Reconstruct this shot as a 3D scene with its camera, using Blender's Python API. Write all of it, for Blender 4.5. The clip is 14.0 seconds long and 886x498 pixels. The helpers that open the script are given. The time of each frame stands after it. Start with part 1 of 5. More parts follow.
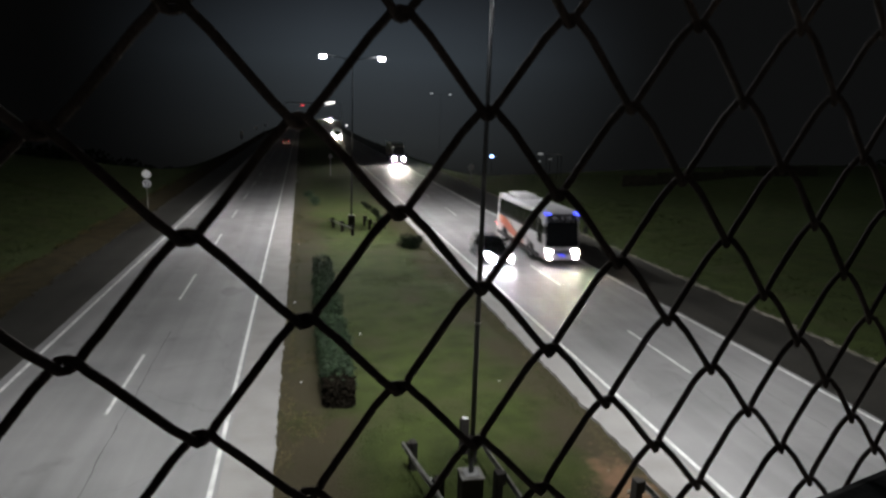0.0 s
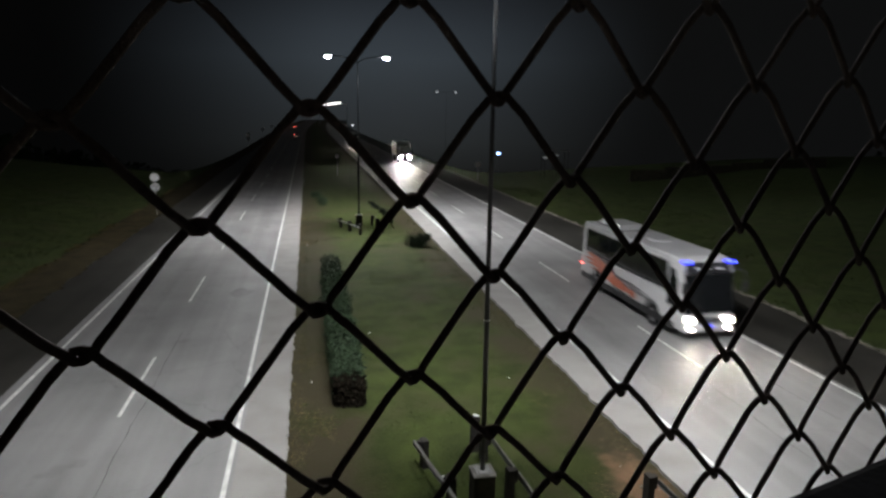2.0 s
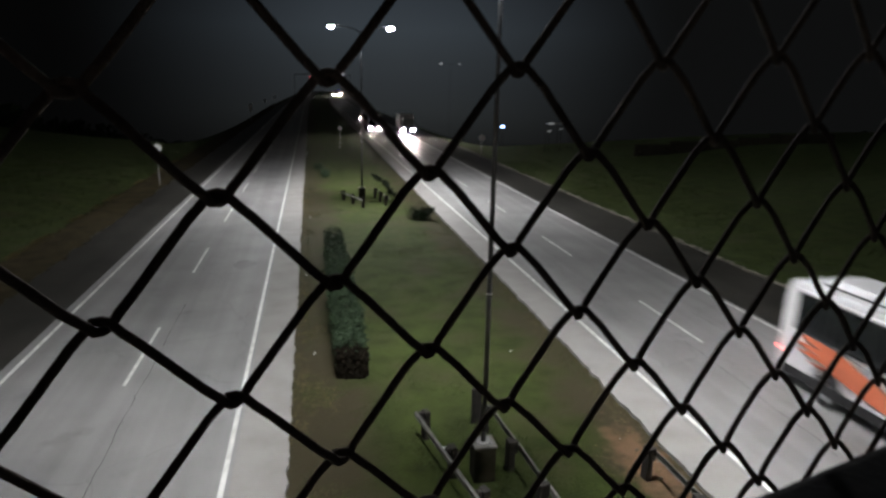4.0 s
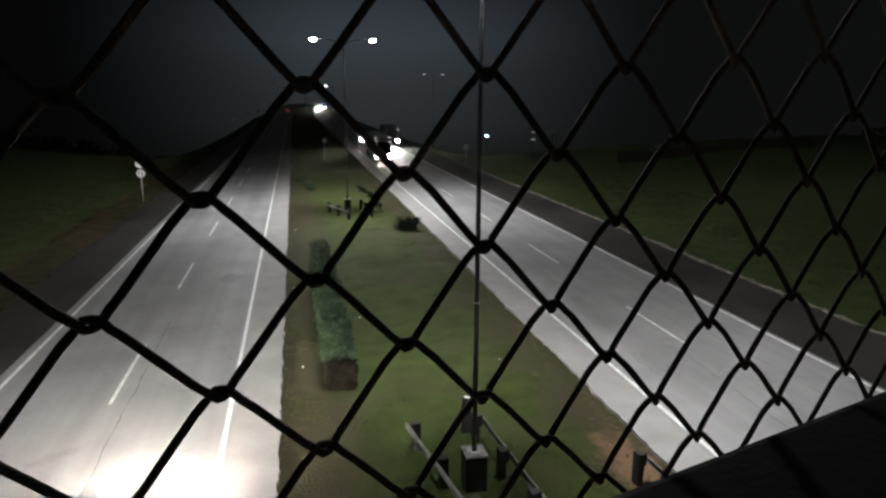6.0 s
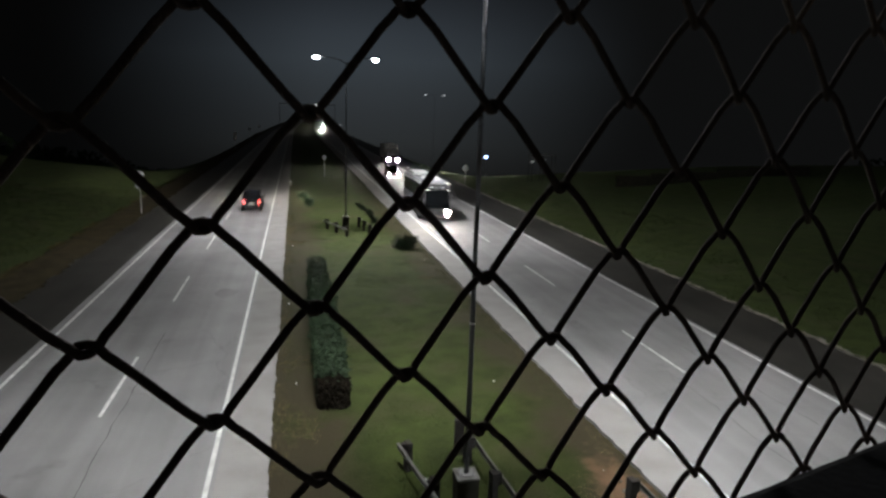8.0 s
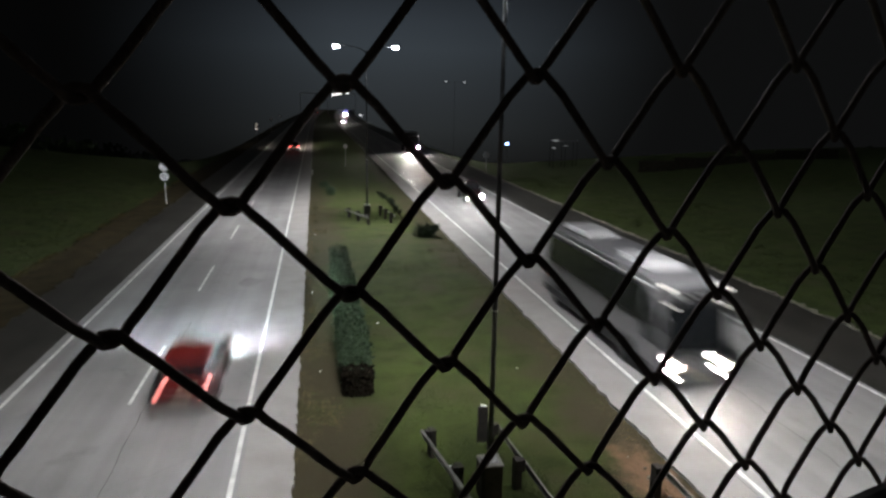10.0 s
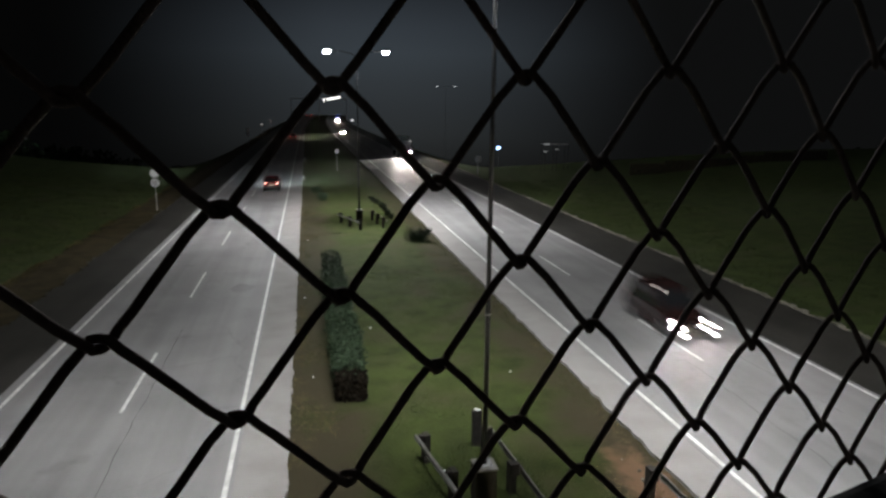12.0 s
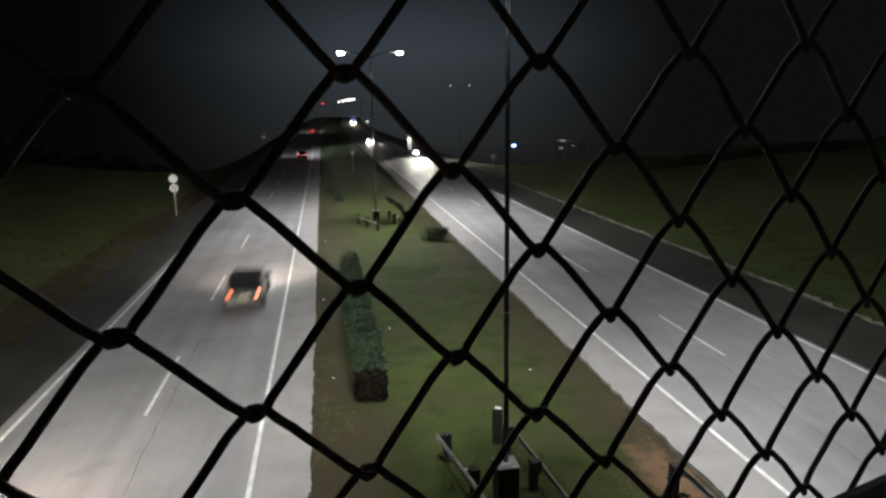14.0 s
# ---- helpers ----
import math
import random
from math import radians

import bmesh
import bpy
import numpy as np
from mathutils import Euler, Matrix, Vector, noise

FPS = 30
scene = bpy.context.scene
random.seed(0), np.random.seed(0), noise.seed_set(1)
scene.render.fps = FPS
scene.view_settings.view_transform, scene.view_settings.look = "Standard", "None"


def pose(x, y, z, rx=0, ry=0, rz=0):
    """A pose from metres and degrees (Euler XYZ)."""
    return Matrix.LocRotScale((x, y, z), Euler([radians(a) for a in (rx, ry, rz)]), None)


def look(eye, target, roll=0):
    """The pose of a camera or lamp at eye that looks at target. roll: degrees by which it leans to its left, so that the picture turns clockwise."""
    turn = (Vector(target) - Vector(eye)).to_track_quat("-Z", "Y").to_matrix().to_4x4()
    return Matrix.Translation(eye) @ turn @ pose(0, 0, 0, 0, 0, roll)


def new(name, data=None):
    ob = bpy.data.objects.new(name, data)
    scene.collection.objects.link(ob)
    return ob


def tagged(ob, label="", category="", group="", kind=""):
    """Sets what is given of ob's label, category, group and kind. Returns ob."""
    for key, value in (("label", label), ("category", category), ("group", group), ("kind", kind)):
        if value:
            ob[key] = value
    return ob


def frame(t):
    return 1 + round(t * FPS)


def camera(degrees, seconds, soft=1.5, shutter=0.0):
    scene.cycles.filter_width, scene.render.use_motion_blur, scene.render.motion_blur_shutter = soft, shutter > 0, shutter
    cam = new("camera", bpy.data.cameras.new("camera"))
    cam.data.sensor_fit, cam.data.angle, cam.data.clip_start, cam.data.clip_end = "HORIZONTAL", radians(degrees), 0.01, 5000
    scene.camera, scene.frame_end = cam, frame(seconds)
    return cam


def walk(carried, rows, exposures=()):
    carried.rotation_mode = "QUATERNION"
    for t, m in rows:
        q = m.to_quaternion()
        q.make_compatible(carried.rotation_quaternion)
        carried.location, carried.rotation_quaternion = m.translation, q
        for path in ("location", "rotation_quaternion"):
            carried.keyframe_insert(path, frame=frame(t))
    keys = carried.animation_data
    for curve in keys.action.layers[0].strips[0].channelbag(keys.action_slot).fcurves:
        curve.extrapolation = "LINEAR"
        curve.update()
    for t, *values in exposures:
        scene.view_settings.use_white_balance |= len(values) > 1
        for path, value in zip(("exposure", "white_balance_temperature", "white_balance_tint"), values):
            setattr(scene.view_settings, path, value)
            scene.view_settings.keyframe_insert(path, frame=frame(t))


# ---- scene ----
cam = camera(66.87, 14.0, soft=2.6, shutter=2.0)
ROWS = [
    (0.0, 0.0099, -0.0147, 8.9665, -11.72, -11.27, -1.89),
    (0.5, 0.0079, -0.0176, 8.9650, -11.78, -10.73, -1.62),
    (1.0, 0.0089, -0.0092, 8.9593, -11.49, -11.38, -0.70),
    (1.5, 0.0082, -0.0093, 8.9625, -11.32, -11.67, -1.41),
    (2.0, 0.0084, -0.0137, 8.9618, -11.24, -11.43, -0.84),
    (2.5, 0.0057, -0.0105, 8.9645, -10.96, -12.24, -1.53),
    (3.0, 0.0057, -0.0061, 8.9612, -10.15, -12.67, -0.79),
    (3.5, 0.0039, -0.0033, 8.9617, -10.12, -14.19, -1.49),
    (4.0, 0.0030, -0.0105, 8.9612, -10.92, -13.71, -1.23),
    (6.5, 0.0052, -0.0251, 8.9590, -12.38, -12.83, -0.39),
    (7.0, 0.0051, -0.0248, 8.9623, -12.09, -12.55, -1.27),
    (7.5, 0.0036, -0.0219, 8.9651, -12.21, -11.26, -2.34),
    (8.0, 0.0036, -0.0221, 8.9633, -12.23, -11.18, -1.79),
    (8.5, 0.0041, -0.0208, 8.9614, -12.16, -11.40, -1.37),
    (9.0, 0.0018, -0.0098, 8.9601, -11.04, -11.74, -1.55),
    (11.5, -0.0010, -0.0020, 8.9540, -10.76, -12.52, -0.34),
    (12.0, 0.0002, -0.0038, 8.9560, -11.28, -11.89, -0.55),
    (12.5, 0.0000, 0.0011, 8.9550, -10.37, -11.85, -0.17),
    (13.0, 0.0004, 0.0000, 8.9534, -10.30, -11.94, 0.26),
    (13.5, 0.0009, -0.0004, 8.9526, -10.19, -11.92, 0.50),
    (14.0, 0.0009, -0.0009, 8.9515, -10.06, -11.96, 0.85),
]
walk(cam, [(t, pose(x, y, z, 90 + pitch, roll, yaw)) for t, x, y, z, yaw, pitch, roll in ROWS],
     exposures=[(0.0, 0.0), (14.0, 0.0)])

# ---------------------------------------------------------------- light
LAMP_POWER = 11700.0
LAMP_COLOUR = (0.965, 0.965, 0.985)
POLES = [(3.78, 13.68), (3.9, 53.5)]
LAMP_Z, LAMP_REACH = 13.1, 2.25

world = bpy.data.worlds.new("night_sky")
scene.world = world
world.use_nodes = True
wn, wl = world.node_tree.nodes, world.node_tree.links
wn.clear()
w_out = wn.new("ShaderNodeOutputWorld")
w_bg = wn.new("ShaderNodeBackground")
w_tc = wn.new("ShaderNodeTexCoord")
w_sep = wn.new("ShaderNodeSeparateXYZ")
w_ramp = wn.new("ShaderNodeValToRGB")
for spot, shade in ((0.02, (0.0150, 0.0162, 0.0162)), (0.06, (0.0225, 0.0255, 0.0270)), (0.10, (0.0245, 0.0285, 0.0320)), (0.135, (0.0280, 0.0335, 0.0385)), (0.175, (0.0340, 0.0420, 0.0500)), (0.21, (0.0300, 0.0370, 0.0450)), (0.28, (0.0150, 0.0180, 0.0225)), (0.38, (0.0075, 0.0085, 0.0105)), (0.60, (0.0050, 0.0054, 0.0062))):
    stop = w_ramp.color_ramp.elements.new(spot)
    stop.color = (*shade, 1)
w_ramp.color_ramp.elements[0].color = (0.0018, 0.0019, 0.0021, 1)
w_ramp.color_ramp.elements[-1].color = (0.009, 0.009, 0.0095, 1)
# the glow of the lit road ahead in the hazy night air, widest along the road
w_dot = wn.new("ShaderNodeVectorMath")
w_dot.operation = "DOT_PRODUCT"
w_dot.inputs[1].default_value = Vector((0.10, 0.98, 0.05)).normalized()
w_pow = wn.new("ShaderNodeMapRange")
w_pow.inputs["From Min"].default_value = 0.912
w_pow.inputs["From Max"].default_value = 1.0
w_mul = wn.new("ShaderNodeMix")
w_mul.data_type = "RGBA"
# elsewhere the overcast is dim at the horizon and a little brighter overhead
w_dome = wn.new("ShaderNodeValToRGB")
w_dome.color_ramp.elements[0].position, w_dome.color_ramp.elements[1].position = 0.22, 0.65
w_dome.color_ramp.elements[0].color, w_dome.color_ramp.elements[1].color = (0.0040, 0.0042, 0.0043, 1), (0.012, 0.0118, 0.0115, 1)
wl.new(w_tc.outputs["Generated"], w_sep.inputs[0])
w_lift = wn.new("ShaderNodeMath")
w_lift.inputs[1].default_value = 0.10
wl.new(w_sep.outputs["Z"], w_lift.inputs[0])
wl.new(w_sep.outputs["Z"], w_dome.inputs["Fac"])
wl.new(w_dome.outputs["Color"], w_mul.inputs["A"])
wl.new(w_lift.outputs[0], w_ramp.inputs["Fac"])
wl.new(w_tc.outputs["Generated"], w_dot.inputs[0])
wl.new(w_dot.outputs["Value"], w_pow.inputs["Value"])
w_soft = wn.new("ShaderNodeMath")
w_soft.operation = "POWER"
w_soft.inputs[1].default_value = 2.0
wl.new(w_pow.outputs["Result"], w_soft.inputs[0])
wl.new(w_soft.outputs[0], w_mul.inputs["Factor"])
wl.new(w_ramp.outputs["Color"], w_mul.inputs["B"])
# darker towards the wooded side
w_side = wn.new("ShaderNodeMapRange")
w_side.inputs["From Min"].default_value, w_side.inputs["From Max"].default_value = -0.32, 0.03
w_side.inputs["To Min"].default_value, w_side.inputs["To Max"].default_value = 0.35, 1.08
w_scale = wn.new("ShaderNodeVectorMath")
w_scale.operation = "SCALE"
wl.new(w_sep.outputs["X"], w_side.inputs["Value"])
wl.new(w_mul.outputs["Result"], w_scale.inputs[0])
wl.new(w_side.outputs["Result"], w_scale.inputs["Scale"])
wl.new(w_scale.outputs["Vector"], w_bg.inputs["Color"])
wl.new(w_bg.outputs[0], w_out.inputs[0])
w_bg.inputs["Strength"].default_value = 1.0


def street_light(x, y, strength):
    """Each head throws one wide beam up the road, one down it and a weaker one across it."""
    for side in (-1, 1):
        for ahead, out, share, wide in ((10.0, 3.5, 1.0, 92), (-10.0, 3.5, 1.0, 92), (0.0, 20.0, 0.55 if side < 0 else 0.80, 112)):
            lamp = bpy.data.lights.new("street_light", "SPOT")
            lamp.energy, lamp.color = LAMP_POWER * share * strength * (0.76 if side < 0 else 0.89), LAMP_COLOUR
            lamp.spot_size, lamp.spot_blend, lamp.shadow_soft_size = radians(wide), 1.0, 0.12
            ob = new("street_light", lamp)
            ob.matrix_world = look((x + side * LAMP_REACH, y + 0.01 * ahead, LAMP_Z - 0.25), (x + side * (LAMP_REACH + out), y + 0.9 * ahead, 0))


for (px, py), strength in zip(POLES, (1.0, 1.35)):
    street_light(px, py, strength)


# ---------------------------------------------------------------- materials
def material(name, base, rough=0.7, metal=0.0, other=None, scale=6.0, fine=60.0, contrast=0.5, bump=0.3, spec=0.5, island=0.0):
    m = bpy.data.materials.new(name)
    m.use_nodes = True
    n, l = m.node_tree.nodes, m.node_tree.links
    b = n["Principled BSDF"]
    b.inputs["Roughness"].default_value, b.inputs["Metallic"].default_value = rough, metal
    b.inputs["Specular IOR Level"].default_value = spec
    tc = n.new("ShaderNodeTexCoord")
    coarse, grain = n.new("ShaderNodeTexNoise"), n.new("ShaderNodeTexNoise")
    coarse.inputs["Scale"].default_value, coarse.inputs["Detail"].default_value = scale, 6
    grain.inputs["Scale"].default_value, grain.inputs["Detail"].default_value = fine, 4
    l.new(tc.outputs["Object"], coarse.inputs["Vector"])
    l.new(tc.outputs["Object"], grain.inputs["Vector"])
    other = other or tuple(c * (1 - contrast) for c in base)
    ramp = n.new("ShaderNodeValToRGB")
    ramp.color_ramp.elements[0].position, ramp.color_ramp.elements[1].position = 0.32, 0.68
    ramp.color_ramp.elements[0].color, ramp.color_ramp.elements[1].color = (*other, 1), (*base, 1)
    add = n.new("ShaderNodeMath")
    add.operation = "MULTIPLY_ADD"
    add.inputs[1].default_value, add.inputs[2].default_value = 0.45, -0.22
    l.new(grain.outputs["Fac"], add.inputs[0])
    total = n.new("ShaderNodeMath")
    l.new(add.outputs[0], total.inputs[0])
    l.new(coarse.outputs["Fac"], total.inputs[1])
    fac = total.outputs[0]
    if island:
        geo = n.new("ShaderNodeNewGeometry")
        vary = n.new("ShaderNodeMath")
        vary.operation = "MULTIPLY_ADD"
        vary.inputs[1].default_value = island
        l.new(geo.outputs["Random Per Island"], vary.inputs[0])
        l.new(fac, vary.inputs[2])
        less = n.new("ShaderNodeMath")
        less.operation = "SUBTRACT"
        less.inputs[1].default_value = island / 2
        l.new(vary.outputs[0], less.inputs[0])
        fac = less.outputs[0]
    l.new(fac, ramp.inputs["Fac"])
    l.new(ramp.outputs["Color"], b.inputs["Base Color"])
    if bump:
        bp = n.new("ShaderNodeBump")
        bp.inputs["Strength"].default_value, bp.inputs["Distance"].default_value = bump, 0.02
        l.new(grain.outputs["Fac"], bp.inputs["Height"])
        l.new(bp.outputs["Normal"], b.inputs["Normal"])
    return m


def glow(name, colour, strength, cover=(0.6, 0.6, 0.6)):
    m = bpy.data.materials.new(name)
    m.use_nodes = True
    b = m.node_tree.nodes["Principled BSDF"]
    b.inputs["Base Color"].default_value = (*cover, 1)
    b.inputs["Emission Color"].default_value = (*colour, 1)
    b.inputs["Emission Strength"].default_value = strength
    return m


def glass(name, tint=(0.008, 0.009, 0.010)):
    m = bpy.data.materials.new(name)
    m.use_nodes = True
    b = m.node_tree.nodes["Principled BSDF"]
    b.inputs["Base Color"].default_value = (*tint, 1)
    b.inputs["Roughness"].default_value = 0.06
    b.inputs["IOR"].default_value = 1.42
    return m


def road_material(name, base, dark, spec=0.5):
    """Worn asphalt: aggregate, long wheel tracks along the road, stains and thin cracks."""
    m = material(name, base, 0.56, other=dark, scale=0.35, fine=45, bump=0.25, spec=spec)
    n, l = m.node_tree.nodes, m.node_tree.links
    b = n["Principled BSDF"]
    ramp = next(x for x in n if x.type == "VALTORGB")
    tc = next(x for x in n if x.type == "TEX_COORD")
    track_map = n.new("ShaderNodeMapping")
    track_map.inputs["Scale"].default_value = (1.1, 0.025, 1)
    track = n.new("ShaderNodeTexNoise")
    track.inputs["Scale"].default_value, track.inputs["Detail"].default_value = 1.0, 3
    l.new(tc.outputs["Object"], track_map.inputs[0])
    l.new(track_map.outputs[0], track.inputs["Vector"])
    warp = n.new("ShaderNodeTexNoise")
    warp.inputs["Scale"].default_value = 0.9
    l.new(tc.outputs["Object"], warp.inputs["Vector"])
    shift = n.new("ShaderNodeVectorMath")
    shift.operation = "MULTIPLY_ADD"
    shift.inputs[1].default_value = (1.4, 1.4, 0)
    l.new(warp.outputs["Color"], shift.inputs[0])
    l.new(tc.outputs["Object"], shift.inputs[2])
    crack = n.new("ShaderNodeTexVoronoi")
    crack.feature = "DISTANCE_TO_EDGE"
    crack.inputs["Scale"].default_value = 0.16
    l.new(shift.outputs[0], crack.inputs["Vector"])
    line = n.new("ShaderNodeMapRange")
    line.inputs["From Min"].default_value, line.inputs["From Max"].default_value = 0.001, 0.0045
    line.inputs["To Min"].default_value, line.inputs["To Max"].default_value = 0.84, 1.0
    l.new(crack.outputs["Distance"], line.inputs["Value"])
    stripe = n.new("ShaderNodeMapRange")
    stripe.inputs["From Min"].default_value, stripe.inputs["From Max"].default_value = 0.3, 0.7
    stripe.inputs["To Min"].default_value, stripe.inputs["To Max"].default_value = 0.78, 1.12
    l.new(track.outputs["Fac"], stripe.inputs["Value"])
    spot = n.new("ShaderNodeTexNoise")
    spot.inputs["Scale"].default_value, spot.inputs["Detail"].default_value = 0.55, 5
    l.new(tc.outputs["Object"], spot.inputs["Vector"])
    spots = n.new("ShaderNodeMapRange")
    spots.inputs["From Min"].default_value, spots.inputs["From Max"].default_value = 0.24, 0.36
    spots.inputs["To Min"].default_value, spots.inputs["To Max"].default_value = 0.7, 1.0
    l.new(spot.outputs["Fac"], spots.inputs["Value"])
    p1, p2 = n.new("ShaderNodeMath"), n.new("ShaderNodeMath")
    p1.operation = p2.operation = "MULTIPLY"
    l.new(line.outputs[0], p1.inputs[0])
    l.new(stripe.outputs[0], p1.inputs[1])
    l.new(p1.outputs[0], p2.inputs[0])
    l.new(spots.outputs[0], p2.inputs[1])
    mul = n.new("ShaderNodeVectorMath")
    mul.operation = "SCALE"
    l.new(ramp.outputs["Color"], mul.inputs[0])
    l.new(p2.outputs[0], mul.inputs["Scale"])
    l.new(mul.outputs[0], b.inputs["Base Color"])
    return m


def grass_material():
    """Mown grass with bare brown soil, more of it along the edges of the roads."""
    m = material("grass_ground", (0.047, 0.062, 0.016), 0.95, other=(0.024, 0.031, 0.010), scale=0.9, fine=14, bump=1.0, spec=0.1)
    n, l = m.node_tree.nodes, m.node_tree.links
    b = n["Principled BSDF"]
    ramp = next(x for x in n if x.type == "VALTORGB")
    tc = next(x for x in n if x.type == "TEX_COORD")
    sep = n.new("ShaderNodeSeparateXYZ")
    l.new(tc.outputs["Object"], sep.inputs[0])
    # how far across the median: 0 in its middle, 1 at the roads
    mid = n.new("ShaderNodeMath")
    mid.operation = "SUBTRACT"
    mid.inputs[1].default_value = 4.2
    ab = n.new("ShaderNodeMath")
    ab.operation = "ABSOLUTE"
    l.new(sep.outputs["X"], mid.inputs[0])
    l.new(mid.outputs[0], ab.inputs[0])
    edge = n.new("ShaderNodeMapRange")
    edge.inputs["From Min"].default_value, edge.inputs["From Max"].default_value = 2.2, 4.6
    edge.inputs["To Min"].default_value, edge.inputs["To Max"].default_value = 0.0, 0.34
    l.new(ab.outputs[0], edge.inputs["Value"])
    patch = n.new("ShaderNodeTexNoise")
    patch.inputs["Scale"].default_value, patch.inputs["Detail"].default_value = 0.45, 8
    l.new(tc.outputs["Object"], patch.inputs["Vector"])
    inner = n.new("ShaderNodeMapRange")
    inner.inputs["From Min"].default_value, inner.inputs["From Max"].default_value = 6.0, 18.0
    inner.inputs["To Min"].default_value, inner.inputs["To Max"].default_value = 1.0, -0.1
    l.new(ab.outputs[0], inner.inputs["Value"])
    worn = n.new("ShaderNodeMath")
    worn.operation = "MULTIPLY"
    l.new(edge.outputs[0], worn.inputs[0])
    l.new(inner.outputs[0], worn.inputs[1])
    add = n.new("ShaderNodeMath")
    l.new(patch.outputs["Fac"], add.inputs[0])
    l.new(worn.outputs[0], add.inputs[1])
    soil = n.new("ShaderNodeMapRange")
    soil.inputs["From Min"].default_value, soil.inputs["From Max"].default_value = 0.49, 0.72
    l.new(add.outputs[0], soil.inputs["Value"])
    mix = n.new("ShaderNodeMix")
    mix.data_type = "RGBA"
    mix.inputs["B"].default_value = (0.044, 0.037, 0.022, 1)
    l.new(soil.outputs[0], mix.inputs["Factor"])
    l.new(ramp.outputs["Color"], mix.inputs["A"])
    # a patch of reddish earth dug up beside the guard rail
    gap = n.new("ShaderNodeVectorMath")
    gap.operation = "SUBTRACT"
    gap.inputs[1].default_value = (7.95, 13.6, 0)
    squeeze = n.new("ShaderNodeVectorMath")
    squeeze.operation = "MULTIPLY"
    squeeze.inputs[1].default_value = (1.25, 0.42, 0)
    size = n.new("ShaderNodeVectorMath")
    size.operation = "LENGTH"
    rough_edge = n.new("ShaderNodeTexNoise")
    rough_edge.inputs["Scale"].default_value, rough_edge.inputs["Detail"].default_value = 2.2, 8
    reach = n.new("ShaderNodeMath")
    reach.operation = "MULTIPLY_ADD"
    reach.inputs[1].default_value = 1.5
    earth = n.new("ShaderNodeMapRange")
    earth.inputs["From Min"].default_value, earth.inputs["From Max"].default_value = 1.75, 1.15
    red = n.new("ShaderNodeMix")
    red.data_type = "RGBA"
    b.inputs["Sheen Weight"].default_value, b.inputs["Sheen Roughness"].default_value = 0.07, 0.45
    b.inputs["Sheen Tint"].default_value = (0.55, 0.75, 0.35, 1)
    red.inputs["B"].default_value = (0.15, 0.092, 0.056, 1)
    l.new(tc.outputs["Object"], gap.inputs[0])
    l.new(gap.outputs[0], squeeze.inputs[0])
    l.new(squeeze.outputs[0], size.inputs[0])
    l.new(tc.outputs["Object"], rough_edge.inputs["Vector"])
    l.new(rough_edge.outputs["Fac"], reach.inputs[0])
    l.new(size.outputs["Value"], reach.inputs[2])
    l.new(reach.outputs[0], earth.inputs["Value"])
    l.new(earth.outputs[0], red.inputs["Factor"])
    l.new(mix.outputs["Result"], red.inputs["A"])
    l.new(red.outputs["Result"], b.inputs["Base Color"])
    return m


M_ROAD = road_material("worn_pale_asphalt", (0.27, 0.265, 0.26), (0.20, 0.198, 0.195))
M_SHOULDER = road_material("dark_shoulder_asphalt", (0.050, 0.047, 0.041), (0.028, 0.027, 0.023), 0.25)
M_PALE = material("dusty_concrete_strip", (0.295, 0.285, 0.270), 0.9, other=(0.24, 0.230, 0.218), scale=0.8, fine=30, bump=0.3)
M_LINE = material("worn_white_road_paint", (0.78, 0.78, 0.76), 0.6, other=(0.52, 0.52, 0.50), scale=2.5, fine=40, bump=0.1)
M_VERGE = material("brown_verge_soil", (0.064, 0.050, 0.026), 0.95, other=(0.026, 0.023, 0.011), scale=0.9, fine=12, bump=0.8, spec=0.1)
M_STAIN = material("oily_asphalt", (0.20, 0.198, 0.195), 0.5, other=(0.14, 0.138, 0.135), scale=1.5, fine=30, bump=0.2)
M_CRACK = material("tarry_crack", (0.06, 0.06, 0.06), 0.8, scale=3, fine=40, bump=0.1)
M_GRASS = grass_material()
M_BLADE = material("grass_blades", (0.054, 0.072, 0.020), 0.8, other=(0.032, 0.044, 0.012), scale=0.6, fine=5, bump=0, spec=0.2, island=0.5)
M_DRY = material("dry_grass_blades", (0.17, 0.135, 0.065), 0.9, other=(0.09, 0.075, 0.035), scale=0.8, fine=5, bump=0, spec=0.1, island=0.5)
M_LEAF = material("hedge_leaves", (0.032, 0.057, 0.025), 0.7, other=(0.012, 0.024, 0.010), scale=1.5, fine=9, bump=0, spec=0.35, island=0.6)
M_DARKLEAF = material("dark_wilted_leaves", (0.020, 0.030, 0.014), 0.75, other=(0.010, 0.015, 0.007), scale=1.5, fine=9, bump=0, spec=0.2, island=0.5)
M_ENDLEAF = material("dark_brown_leaves", (0.013, 0.010, 0.006), 0.9, other=(0.006, 0.005, 0.003), scale=2.5, fine=12, bump=0, spec=0.1, island=0.5)
M_BARK = material("brown_bark", (0.085, 0.060, 0.040), 0.9, scale=6, fine=50, bump=0.6)
M_GALV = material("galvanised_steel", (0.46, 0.46, 0.45), 0.5, 0.25, scale=2.5, fine=30, contrast=0.35, bump=0.05)
M_POLE = material("weathered_grey_pole_paint", (0.030, 0.030, 0.030), 0.45, 0.0, scale=1.2, fine=30, contrast=0.4, bump=0.05)
M_EDGE = material("dirty_concrete_edging", (0.27, 0.25, 0.20), 0.95, other=(0.055, 0.055, 0.038), scale=1.3, fine=25, bump=0.6)
M_CONC = material("weathered_concrete", (0.32, 0.31, 0.285), 0.9, other=(0.13, 0.125, 0.11), scale=3, fine=35, bump=0.6)
